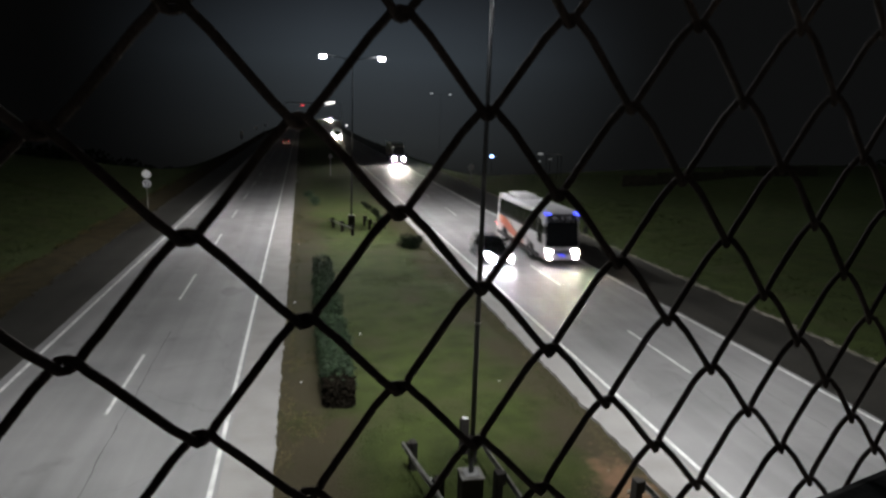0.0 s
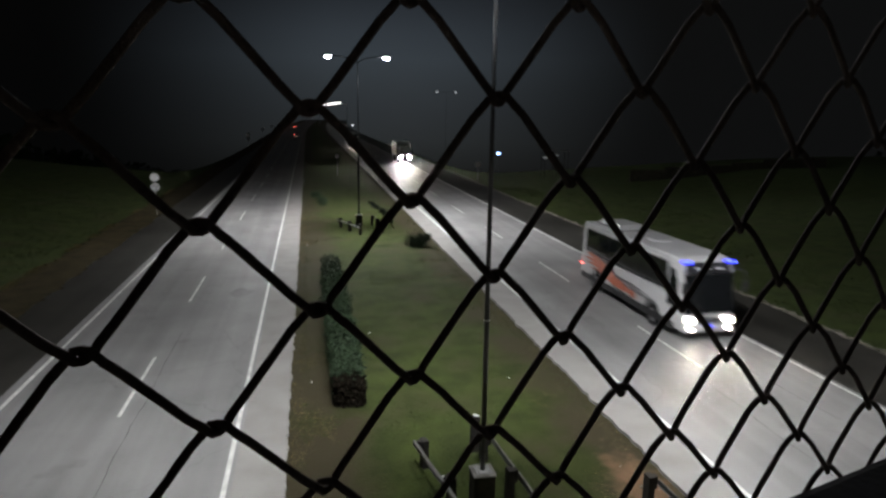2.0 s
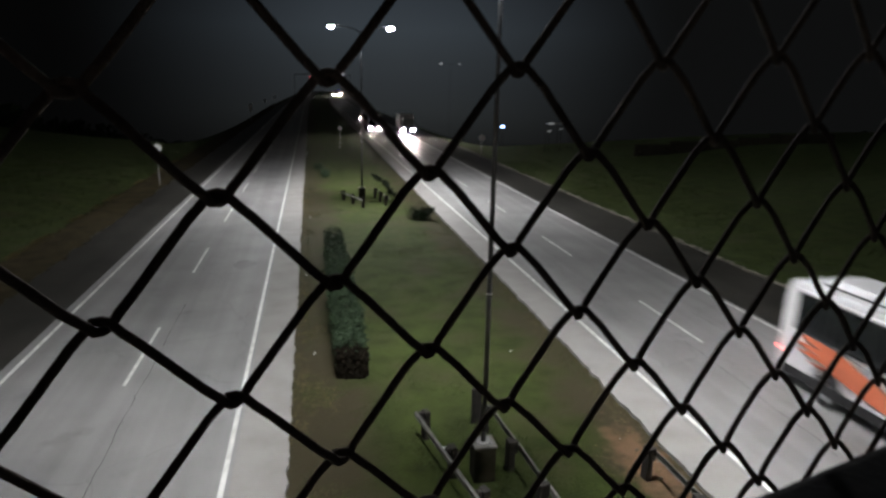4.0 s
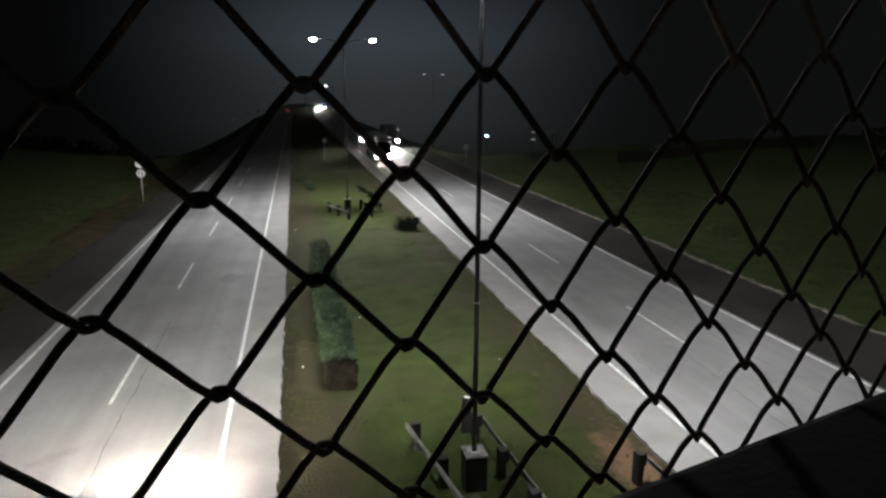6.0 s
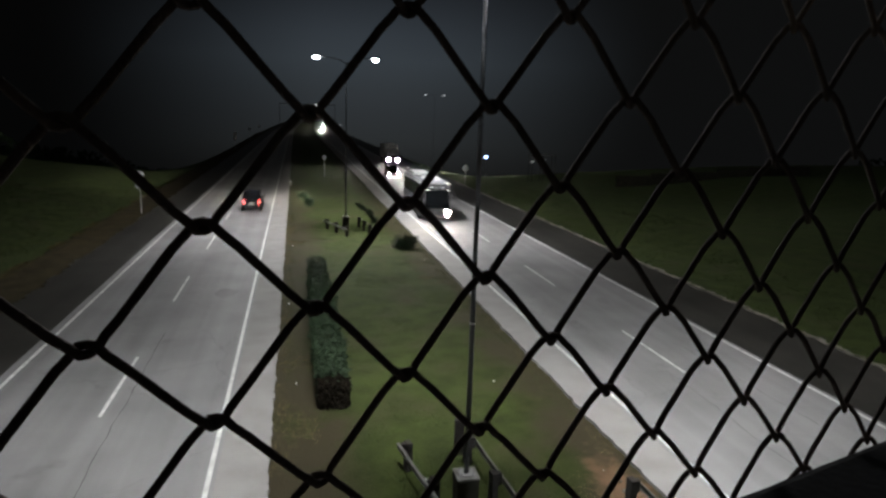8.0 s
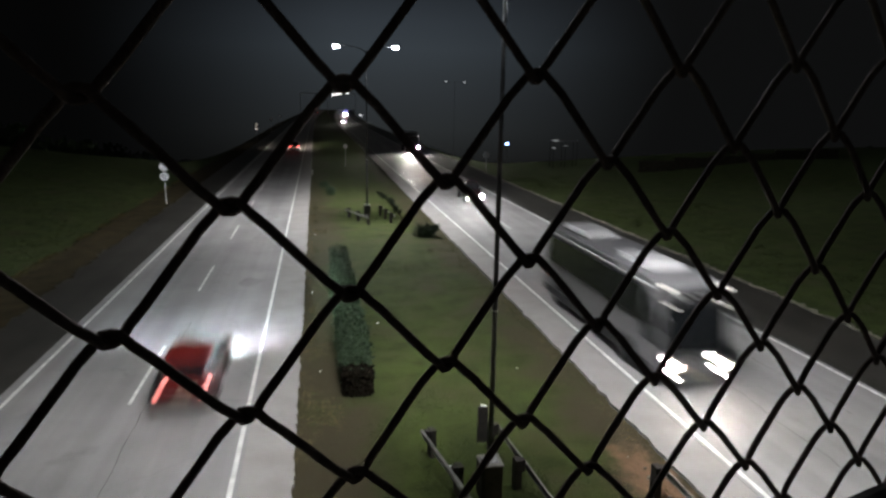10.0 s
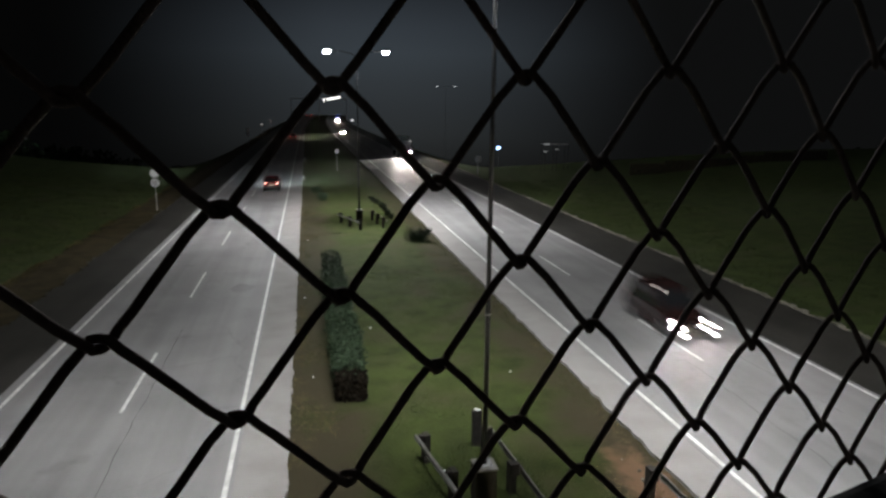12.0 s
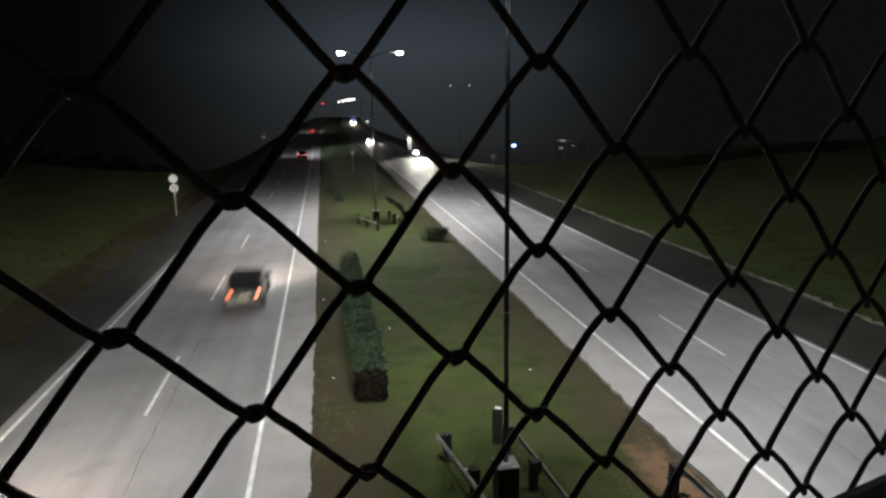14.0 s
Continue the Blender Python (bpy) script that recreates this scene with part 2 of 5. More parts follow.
# the block's unlit sides are put into this dark colour; far wall shares it
M_CONCDARK = material("darkened_concrete", (0.042, 0.038, 0.028), 0.95, other=(0.018, 0.018, 0.012), scale=3, fine=30, bump=0.6, spec=0.2)
M_DULLSTEEL = material("dull_weathered_steel", (0.20, 0.20, 0.18), 0.6, 0.2, other=(0.09, 0.09, 0.075), scale=3, fine=30, bump=0.1)
M_RUSTPOST = material("dark_weathered_timber", (0.032, 0.028, 0.024), 0.9, scale=5, fine=40, bump=0.6)
M_WIRE = material("black_coated_fence_wire", (0.11, 0.086, 0.074), 0.85, 0.0, scale=40, fine=500, contrast=0.5, bump=0.3, spec=0.12)
M_RAIL = material("black_painted_handrail", (0.012, 0.012, 0.012), 0.85, scale=30, fine=300, bump=0.1, spec=0.1)
M_DECK = material("bridge_concrete", (0.25, 0.24, 0.23), 0.9, scale=2, fine=30, bump=0.5)
M_LAMPGLASS = glow("lit_street_lamp_lens", (0.86, 0.93, 1.0), 180.0)
M_SIGNWHITE = material("white_reflective_sign_face", (0.75, 0.76, 0.76), 0.4, scale=3, fine=20, contrast=0.15, bump=0.02)
M_SIGNBLACK = material("black_sign_print", (0.03, 0.03, 0.035), 0.5, scale=3, fine=20, bump=0)
M_RUBBER = material("black_tyre_rubber", (0.018, 0.018, 0.018), 0.85, scale=12, fine=80, bump=0.3)
M_RIM = material("alloy_wheel", (0.45, 0.45, 0.46), 0.35, 0.8, scale=6, fine=40, contrast=0.3, bump=0.02)
M_GLASS = glass("tinted_vehicle_glass")
M_BLACKTRIM = material("black_plastic_trim", (0.018, 0.018, 0.019), 0.6, scale=6, fine=60, bump=0.1)
M_WHITEPAINT = material("white_coach_paint", (0.58, 0.58, 0.585), 0.28, scale=1.0, fine=14, contrast=0.16, bump=0.0)
M_SILVER = material("silver_grey_coach_paint", (0.16, 0.16, 0.165), 0.35, scale=1.0, fine=14, contrast=0.2, bump=0.0)
M_ORANGE = material("orange_coach_graphic", (0.56, 0.15, 0.075), 0.3, scale=1.2, fine=14, contrast=0.3, bump=0.0)
M_GREYGRAPHIC = material("dark_grey_coach_graphic", (0.10, 0.10, 0.11), 0.3, scale=1.2, fine=14, bump=0.0)
M_BLACKCAR = material("black_car_paint", (0.012, 0.012, 0.014), 0.22, scale=2, fine=20, contrast=0.3, bump=0.0)
M_REDCAR = material("red_car_paint", (0.12, 0.012, 0.011), 0.25, scale=2, fine=20, contrast=0.25, bump=0.0)
M_GREYCAR = material("dark_grey_car_paint", (0.045, 0.045, 0.05), 0.25, 0.3, scale=2, fine=20, contrast=0.3, bump=0.0)
M_MAROON = material("dark_maroon_car_paint", (0.022, 0.009, 0.008), 0.25, 0.2, scale=2, fine=20, contrast=0.3, bump=0.0)
M_TRUCK = material("dusty_grey_truck_paint", (0.13, 0.13, 0.135), 0.4, scale=1.5, fine=15, contrast=0.35, bump=0.05)
M_HEAD = glow("lit_headlamp", (1.0, 0.88, 0.72), 1050.0)
M_HEADSMALL = glow("lit_small_headlamp", (1.0, 0.93, 0.88), 800.0)
M_HEADWHITE = glow("lit_white_headlamp", (0.96, 0.96, 1.0), 1150.0)
M_HEADSOFT = glow("lit_warm_dipped_beam", (1.0, 0.88, 0.70), 11500.0)
M_HEADAWAY = glow("lit_warm_main_beam", (1.0, 0.90, 0.76), 20000.0)
M_HEADFAR = glow("lit_main_beam", (1.0, 0.93, 0.86), 5500.0)
M_HEADCOOL = glow("lit_cool_headlamp", (0.80, 0.90, 1.0), 14000.0)
M_TAIL = glow("lit_red_tail_lamp", (1.0, 0.085, 0.065), 9.0)
M_TAILPINK = glow("lit_pinkish_tail_lamp", (1.0, 0.26, 0.22), 7.0)
M_TAILDIM = glow("dim_red_tail_lamp", (1.0, 0.05, 0.03), 0.25)
M_TAILPALE = glow("lit_orange_tail_lamp", (1.0, 0.22, 0.08), 6.0)
M_BLUE = glow("lit_blue_marker_lamp", (0.004, 0.010, 1.0), 3.2, (0.005, 0.006, 0.06))
M_BLUECORE = glow("lit_pale_blue_bulb", (0.30, 0.42, 1.0), 3.5, (0.1, 0.1, 0.3))
M_MARKER = glow("lit_white_marker_lamp", (1.0, 0.95, 0.85), 2.6)
M_PLATE = material("yellowish_plate", (0.55, 0.52, 0.40), 0.5, scale=8, fine=60, contrast=0.2, bump=0)


# ---------------------------------------------------------------- mesh helpers
def part(name, bm, mat, parent=None, label="", smooth=False):
    me = bpy.data.meshes.new(name)
    bmesh.ops.recalc_face_normals(bm, faces=bm.faces[:])
    bm.to_mesh(me)
    bm.free()
    me.materials.append(mat)
    if smooth:
        for p in me.polygons:
            p.use_smooth = True
    ob = new(name, me)
    if parent is not None:
        ob.parent = parent
    if label:
        tagged(ob, label)
    return ob


def sheet(name, verts, faces, mat, parent=None, label="", smooth=False):
    me = bpy.data.meshes.new(name)
    me.from_pydata([tuple(v) for v in verts], [], [tuple(f) for f in faces])
    me.materials.append(mat)
    if smooth:
        for p in me.polygons:
            p.use_smooth = True
    ob = new(name, me)
    if parent is not None:
        ob.parent = parent
    if label:
        tagged(ob, label)
    return ob


def add_box(bm, size, centre, bevel=0.0, turn=None):
    m = Matrix.Translation(centre) @ (turn or Matrix()) @ Matrix.Diagonal((*size, 1))
    made = bmesh.ops.create_cube(bm, size=1, matrix=m)
    if bevel:
        edges = list({e for v in made["verts"] for e in v.link_edges})
        bmesh.ops.bevel(bm, geom=edges, offset=bevel, segments=2, affect="EDGES", profile=0.5)
    return bm


def box(size, centre, bevel=0.0, turn=None):
    return add_box(bmesh.new(), size, centre, bevel, turn)


def add_tube(bm, points, radii, sides=10, cap=True):
    """A tube along points, its radius given point by point."""
    points = [Vector(p) for p in points]
    if not hasattr(radii, "__len__"):
        radii = [radii] * len(points)
    rings = []
    side = None
    for i, p in enumerate(points):
        way = (points[min(i + 1, len(points) - 1)] - points[max(i - 1, 0)]).normalized()
        if side is None:
            side = way.orthogonal().normalized()
        side = (side - way * side.dot(way)).normalized()
        up = way.cross(side)
        rings.append([bm.verts.new(p + radii[i] * (math.cos(a) * side + math.sin(a) * up))
                      for a in (2 * math.pi * k / sides for k in range(sides))])
    for a, b in zip(rings, rings[1:]):
        for k in range(sides):
            bm.faces.new((a[k], a[(k + 1) % sides], b[(k + 1) % sides], b[k]))
    if cap:
        bm.faces.new(rings[0][::-1])
        bm.faces.new(rings[-1])
    return bm


def tube(points, radii, sides=10, cap=True):
    return add_tube(bmesh.new(), points, radii, sides, cap)


def add_disc(bm, centre, axis, radius, depth, sides=24):
    a = Vector(axis).normalized() * depth / 2
    c = Vector(centre)
    return add_tube(bm, [c - a, c + a], radius, sides)


def thing(name, m=None):
    ob = new(name)
    ob.empty_display_size = 0.2
    if m is not None:
        ob.matrix_world = m
    return ob


# ---------------------------------------------------------------- the lie of the land
def rise(y):
    """The road climbs gently far ahead."""
    return 2.0e-5 * max(0.0, y - 300.0) ** 2 if y < 900 else 7.2 + (y - 900) * 0.02


def bend(y):
    """and bears a little to the right."""
    return 8.5e-5 * max(0.0, y - 250.0) ** 2 if y < 900 else 35.9 + (y - 900) * 0.11


def bank(x):
    """Grassy banks beyond both shoulders."""
    if x < -15.5:
        return 0.10 * min(-15.5 - x, 30.0) + 0.01 * max(0, -45.5 - x)
    if x > 23.5:
        return 0.055 * min(x - 23.5, 50.0) + 0.01 * max(0, x - 73.5)
    return 0.0


def dip(x, y):
    """Beyond the crest the land on both sides is dropped so the sky's glow stands in for haze; the road stays on its
    embankment.
    """
    off = min(1.0, max(0.0, (abs(x - 4.0) - 18.5) / 9.0))
    return 0.13 * max(0.0, y - 98.0) * off * off * (3 - 2 * off) + 0.3 * max(0.0, y - 605.0)


STATIONS = [-140 + 10 * i for i in range(14)] + [0.2 * i for i in range(250)] + [50 + 0.5 * i for i in range(61)] + [80 + 4 * i for i in range(1, 56)] + [300 + 25 * i for i in range(1, 33)]


def ground_sheet():
    xs = ([-1500, -900, -500, -300, -200, -140, -100, -75, -60] + list(np.arange(-50, -16, 3.0)) + list(np.arange(-16, 25, 0.7))
          + list(np.arange(26, 60, 3.0)) + [70, 85, 100, 140, 200, 300, 500, 900, 1500])
    ys = [-900, -500, -300, -140, -60, -20] + list(np.arange(0, 60, 1.0)) + list(np.arange(60, 140, 4.0)) + list(np.arange(140, 320, 10)) + list(np.arange(320, 920, 20)) + [1100, 1400, 1900, 2600, 3600]
    verts, faces = [], []
    for y in ys:
        for x in xs:
            xx = x + bend(y)
            off = max(0.0, abs(x - 4.0) - 40.0)
            z = rise(y) * math.exp(-(off / 500.0) ** 2) + bank(x) - dip(x, y)
            if -0.4 < x < 8.4 or x < -15 or x > 22.5:
                z += 0.05 * noise.noise((x * 0.35, y * 0.35, 0)) + 0.02 * noise.noise((x * 1.7, y * 1.7, 3))
            else:
                z -= 0.03
            if x < -20 or x > 30:
                z += 0.5 * noise.noise((x * 0.06, y * 0.06, 7))
            verts.append((xx, y, z))
    w = len(xs)
    for j in range(len(ys) - 1):
        for i in range(w - 1):
            faces.append((j * w + i, j * w + i + 1, (j + 1) * w + i + 1, (j + 1) * w + i))
    ob = sheet("ground", verts, faces, M_GRASS, smooth=True)
    tagged(ob, "dark green mown grass with bare brown soil patches", "ground", kind="structure")


def strip(name, x0, x1, z, mat, jag0=0.0, jag1=0.0, thick=0.12, y0=-140.0, y1=600.0):
    """A paved strip that follows the road, with ragged sides where grass meets it."""
    verts, faces = [], []
    ys = [y for y in STATIONS if y0 <= y <= y1]
    for y in ys:
        b, r = bend(y), rise(y)
        a0 = x0 + jag0 * (0.6 * noise.noise((y * 0.5, x0, 1)) + 0.9 * noise.noise((y * 1.9, x0, 5)) + 1.3 * noise.noise((y * 7.1, x0, 9)))
        a1 = x1 + jag1 * (0.6 * noise.noise((y * 0.5, x1, 1)) + 0.9 * noise.noise((y * 1.9, x1, 5)) + 1.3 * noise.noise((y * 7.1, x1, 9)))
        verts += [(a0 + b, y, r + z - thick), (a0 + b, y, r + z), (a1 + b, y, r + z), (a1 + b, y, r + z - thick)]
    for j in range(len(ys) - 1):
        p, q = 4 * j, 4 * j + 4
        for i in range(3):
            faces.append((p + i, p + i + 1, q + i + 1, q + i))
    faces += [(0, 1, 2, 3), tuple(4 * (len(ys) - 1) + k for k in (3, 2, 1, 0))]
    return sheet(name, verts, faces, mat)


ground_sheet()
ROAD_Z = 0.06
tagged(strip("road_outbound", -9.62, -2.0, ROAD_Z, M_ROAD), "worn pale grey asphalt two-lane carriageway", "road", kind="structure")
tagged(strip("road_inbound", 10.02, 17.75, ROAD_Z, M_ROAD), "worn pale grey asphalt two-lane carriageway", "road", kind="structure")
tagged(strip("inner_strip_outbound", -1.995, -0.73, ROAD_Z - 0.003, M_PALE, 0.0, 0.06), "pale dusty concrete strip with a ragged grassy edge", "road edge", kind="structure")
tagged(strip("inner_strip_inbound", 8.74, 10.015, ROAD_Z - 0.003, M_PALE, 0.07, 0.0), "pale dusty concrete strip with a ragged grassy edge", "road edge", kind="structure")
tagged(strip("verge_outbound", -15.0, -12.2, ROAD_Z - 0.02, M_VERGE, 0.3, 0.0, y1=300), "brown bare soil verge beside the shoulder", "verge", kind="structure")
tagged(strip("shoulder_outbound", -12.45, -9.625, ROAD_Z - 0.004, M_SHOULDER, 0.22, 0.0), "dark asphalt road shoulder", "shoulder", kind="structure")
tagged(strip("shoulder_inbound", 17.755, 21.75, ROAD_Z - 0.004, M_SHOULDER, 0.0, 0.1), "dark asphalt road shoulder", "shoulder", kind="structure")
tagged(strip("edging_inbound", 21.76, 22.02, ROAD_Z + 0.03, M_EDGE, 0.16, 0.30, y1=300), "dusty pale concrete edging beside the shoulder", "edging", kind="structure")


def line(name, x, width, y0, y1):
    ys = [y for y in STATIONS if y0 < y < y1]
    ys = [y0] + ys + [y1]
    verts, faces = [], []
    for y in ys:
        b, r = bend(y), rise(y) + ROAD_Z
        verts += [(x - width / 2 + b, y, r - 0.01), (x - width / 2 + b, y, r + 0.004), (x + width / 2 + b, y, r + 0.004), (x + width / 2 + b, y, r - 0.01)]
    for j in range(len(ys) - 1):
        for i in range(3):
            faces.append((4 * j + i, 4 * j + i + 1, 4 * j + 5 + i, 4 * j + 4 + i))
    return tagged(sheet(name, verts, faces, M_LINE), "worn white painted road line", "road marking", kind="structure")


for lx in (-9.26, -2.16, 10.2, 17.52):
    line("edge_line", lx, 0.125, -100, 600)
for k in range(-6, 26):
    line("lane_dash", -5.65, 0.11, 19.85 + 12.45 * k, 24.85 + 12.45 * k)
    line("lane_dash", 13.83, 0.11, 20.68 + 12.85 * k, 25.6 + 12.85 * k)


def stain(x, y, wide, long, seed):
    verts, faces = [(x, y, ROAD_Z + 0.003)], []
    for k in range(28):
        a = 2 * math.pi * k / 28
        r = 1 + 0.35 * noise.noise((math.cos(a) * 1.5, math.sin(a) * 1.5, seed))
        verts.append((x + wide * r * math.cos(a), y + long * r * math.sin(a), ROAD_Z + 0.003))
        faces.append((0, 1 + k, 1 + (k + 1) % 28))
    tagged(sheet("oil_stain", verts, faces, M_STAIN), "faint dark oil stain on the asphalt", "stain", kind="structure")


def crack(x, y0, y1, drift, seed):
    """A long narrow crack that wanders along the lane."""
    verts, faces = [], []
    n = int((y1 - y0) / 0.15)
    for i in range(n + 1):
        y = y0 + (y1 - y0) * i / n
        c = x + drift * i / n + 0.10 * noise.noise((y * 0.6, seed, 0)) + 0.05 * noise.noise((y * 3.0, seed, 2))
        w = 0.008 + 0.008 * noise.noise((y * 1.3, seed, 4))
        verts += [(c - max(w, 0.003), y, ROAD_Z + 0.003), (c + max(w, 0.003), y, ROAD_Z + 0.003)]
        if i:
            faces.append((2 * i - 2, 2 * i - 1, 2 * i + 1, 2 * i))
    tagged(sheet("road_crack", verts, faces, M_CRACK), "thin dark crack in the asphalt", "crack", kind="structure")


crack(-5.05, 10.0, 27.5, -0.15, 3)
crack(12.9, 13.0, 21.0, 0.4, 7)
crack(15.6, 16.0, 24.0, -0.3, 11)
stain(-3.4, 33.6, 0.55, 0.75, 2)
stain(-3.9, 45.0, 0.4, 0.6, 5)
stain(12.1, 26.5, 0.35, 1.1, 8)


# ---------------------------------------------------------------- footbridge and its fence
FENCE_O = Vector((-0.0650, 0.2114, 8.8831))
FENCE_U = Vector((0.03803, 0.01217, 0.00248))
FENCE_V = Vector((-0.00093, -0.00149, 0.03739))
FENCE_N = FENCE_U.cross(FENCE_V).normalized()
WIRE_R = 0.00178
STRAND, HOOK = 0.0034, 0.046


def on_fence(a, b, off=0.0):
    return FENCE_O + a * FENCE_U + b * FENCE_V + off * FENCE_N


def chain_link():
    fence = thing("chain_link_fence", Matrix.Translation(on_fence(12, -27)))
    tagged(fence, "black chain-link wire mesh fence along a footbridge", "fence")
    inv = fence.matrix_world.inverted()
    low, high = -26, 16
    first, last = -9, 34
    for j in range(low, high):
        pts = []
        for a in range(first, last + 1):
            top = (a + j) % 2
            out = 1 if top else -1
            jit = 0.012 * noise.noise((a * 1.7, j * 0.9, 0))
            lift = 0.010 * noise.noise((a * 0.31, j * 1.3, 6))
            # rising strands lie on the far face of the mesh, falling ones on the near face; the bends hook into the next row
            off0, off1 = (-STRAND, STRAND) if top else (STRAND, -STRAND)
            for da, db, w in ((-0.26, -0.200, 0), (-0.14, -0.070, 0.10), (-0.06, HOOK * 0.75, 0.3), (0.0, HOOK, 0.5), (0.06, HOOK * 0.75, 0.7), (0.14, -0.070, 0.90), (0.26, -0.200, 1)):
                pts.append(inv @ on_fence(a + da + jit, j + top + out * db + lift, off0 * (1 - w) + off1 * w))
        part("wire", tube(pts, WIRE_R, 7), M_WIRE, fence, smooth=True)
    for a in (-9.3, 34.3):
        part("post", tube([inv @ on_fence(a, low - 1, -0.03), inv @ on_fence(a, high + 1, -0.03)], 0.024, 12), M_RAIL, fence, smooth=True)
    part("top_rail", tube([inv @ on_fence(-9.3, high, 0), inv @ on_fence(34.3, high, 0)], 0.017, 12), M_RAIL, fence, smooth=True)
    part("bottom_rail", tube([inv @ on_fence(-9.3, low, 0), inv @ on_fence(34.3, low, 0)], 0.017, 12), M_RAIL, fence, smooth=True)


chain_link()


def footbridge():
    along = Vector((FENCE_U.x, FENCE_U.y, 0)).normalized()
    out = Vector((0, 0, 1)).cross(along)
    frame_turn = Matrix((( along.x, out.x, 0, 0), (along.y, out.y, 0, 0), (0, 0, 1, 0), (0, 0, 0, 1)))
    base = Matrix.Translation((0, 0.232, 0)) @ frame_turn
    deck = thing("footbridge", base)
    tagged(deck, "dark concrete footbridge deck with a handrail", "footbridge", kind="structure")
    part("deck", box((80, 2.4, 0.28), (0, -1.13, 7.64), 0.01), M_DECK, deck)
    for x in (-26, 26):
        part("pier", box((0.7, 1.2, 7.55), (x, -1.2, 3.72), 0.05), M_DECK, deck)
    rear = box((80, 0.12, 1.1), (0, -2.2, 8.33), 0.02)
    part("parapet", rear, M_DECK, deck)
    rail = thing("handrail", base)
    tagged(rail, "black painted steel handrail of the footbridge", "handrail")
    part("bar", box((18, 0.062, 0.05), (6, -0.145 - 0.031, 8.845), 0.004), M_RAIL, rail)
    for x in (-2.4, 4.0, 7.0, 10.0, 13.0):
        part("stanchion", box((0.05, 0.05, 1.04), (x, -0.176, 8.298), 0.006), M_RAIL, rail)


footbridge()


# ---------------------------------------------------------------- street lamps in the median
def street_lamp(x, y):
    lamp = thing("street_lamp", Matrix.Translation((x, y, 0)))
    tagged(lamp, "tall grey twin-arm street lamp, lit, on concrete block", "street lamp", "street lamps in the median")
    # the block's shade sits in its colour, its lit top in a pale cap
    part("foundation", box((0.5, 0.52, 0.94), (0, 0, 0.39), 0.02), M_CONCDARK, lamp, "concrete block, the shade on its sides put into its dark colour")
    part("cap", box((0.53, 0.55, 0.045), (0, 0, 0.8825), 0.012), M_CONC, lamp, "added pale cap for the lit top of the block")
    part("base_plate", box((0.34, 0.34, 0.03), (0, 0, 0.915), 0.004), M_GALV, lamp)
    for sx in (-1, 1):
        for sy in (-1, 1):
            part("bolt", tube([(sx * 0.13, sy * 0.13, 0.93), (sx * 0.13, sy * 0.13, 0.985)], 0.016, 6), M_GALV, lamp)
    part("pole", tube([(0, 0, 0.93), (0, 0, 4.0), (0, 0, 8.0), (0, 0, LAMP_Z - 0.3)], [0.062, 0.057, 0.050, 0.042], 14), M_POLE, lamp, smooth=True)
    part("access_door", box((0.09, 0.012, 0.42), (0, -0.060, 1.55), 0.003), M_POLE, lamp)
    part("collar", tube([(0, 0, 4.5), (0, 0, 4.53)], 0.062, 14), M_GALV, lamp)
    for s in (-1, 1):
        arm = [(0, 0, LAMP_Z - 0.45), (s * 0.4, 0, LAMP_Z - 0.18), (s * 1.1, 0, LAMP_Z - 0.02), (s * (LAMP_REACH - 0.35), 0, LAMP_Z + 0.05)]
        part("arm", tube(arm, 0.035, 10), M_POLE, lamp, smooth=True)
        head = bmesh.new()
        add_box(head, (0.72, 0.30, 0.11), (s * LAMP_REACH, 0, LAMP_Z + 0.07), 0.04)
        ob = part("lamp_head", head, M_POLE, lamp)
        bulb = bmesh.new()
        bmesh.ops.create_uvsphere(bulb, u_segments=16, v_segments=10, radius=1.0, matrix=Matrix.Translation((s * LAMP_REACH, 0, LAMP_Z - 0.03)) @ Matrix.Diagonal((0.25, 0.17, 0.14, 1)))
        part("lens", bulb, M_LAMPGLASS, ob, "glowing white lens", smooth=True)
    return lamp


for px, py in POLES:
    street_lamp(px, py)


# ---------------------------------------------------------------- guard rails
W_PROFILE = [(u, 0.66 * v) for u, v in ((0.0, -0.125), (0.012, -0.108), (0.055, -0.085), (0.055, -0.050), (0.008, -0.018), (0.008, 0.018), (0.055, 0.050), (0.055, 0.085), (0.012, 0.108), (0.0, 0.125))]


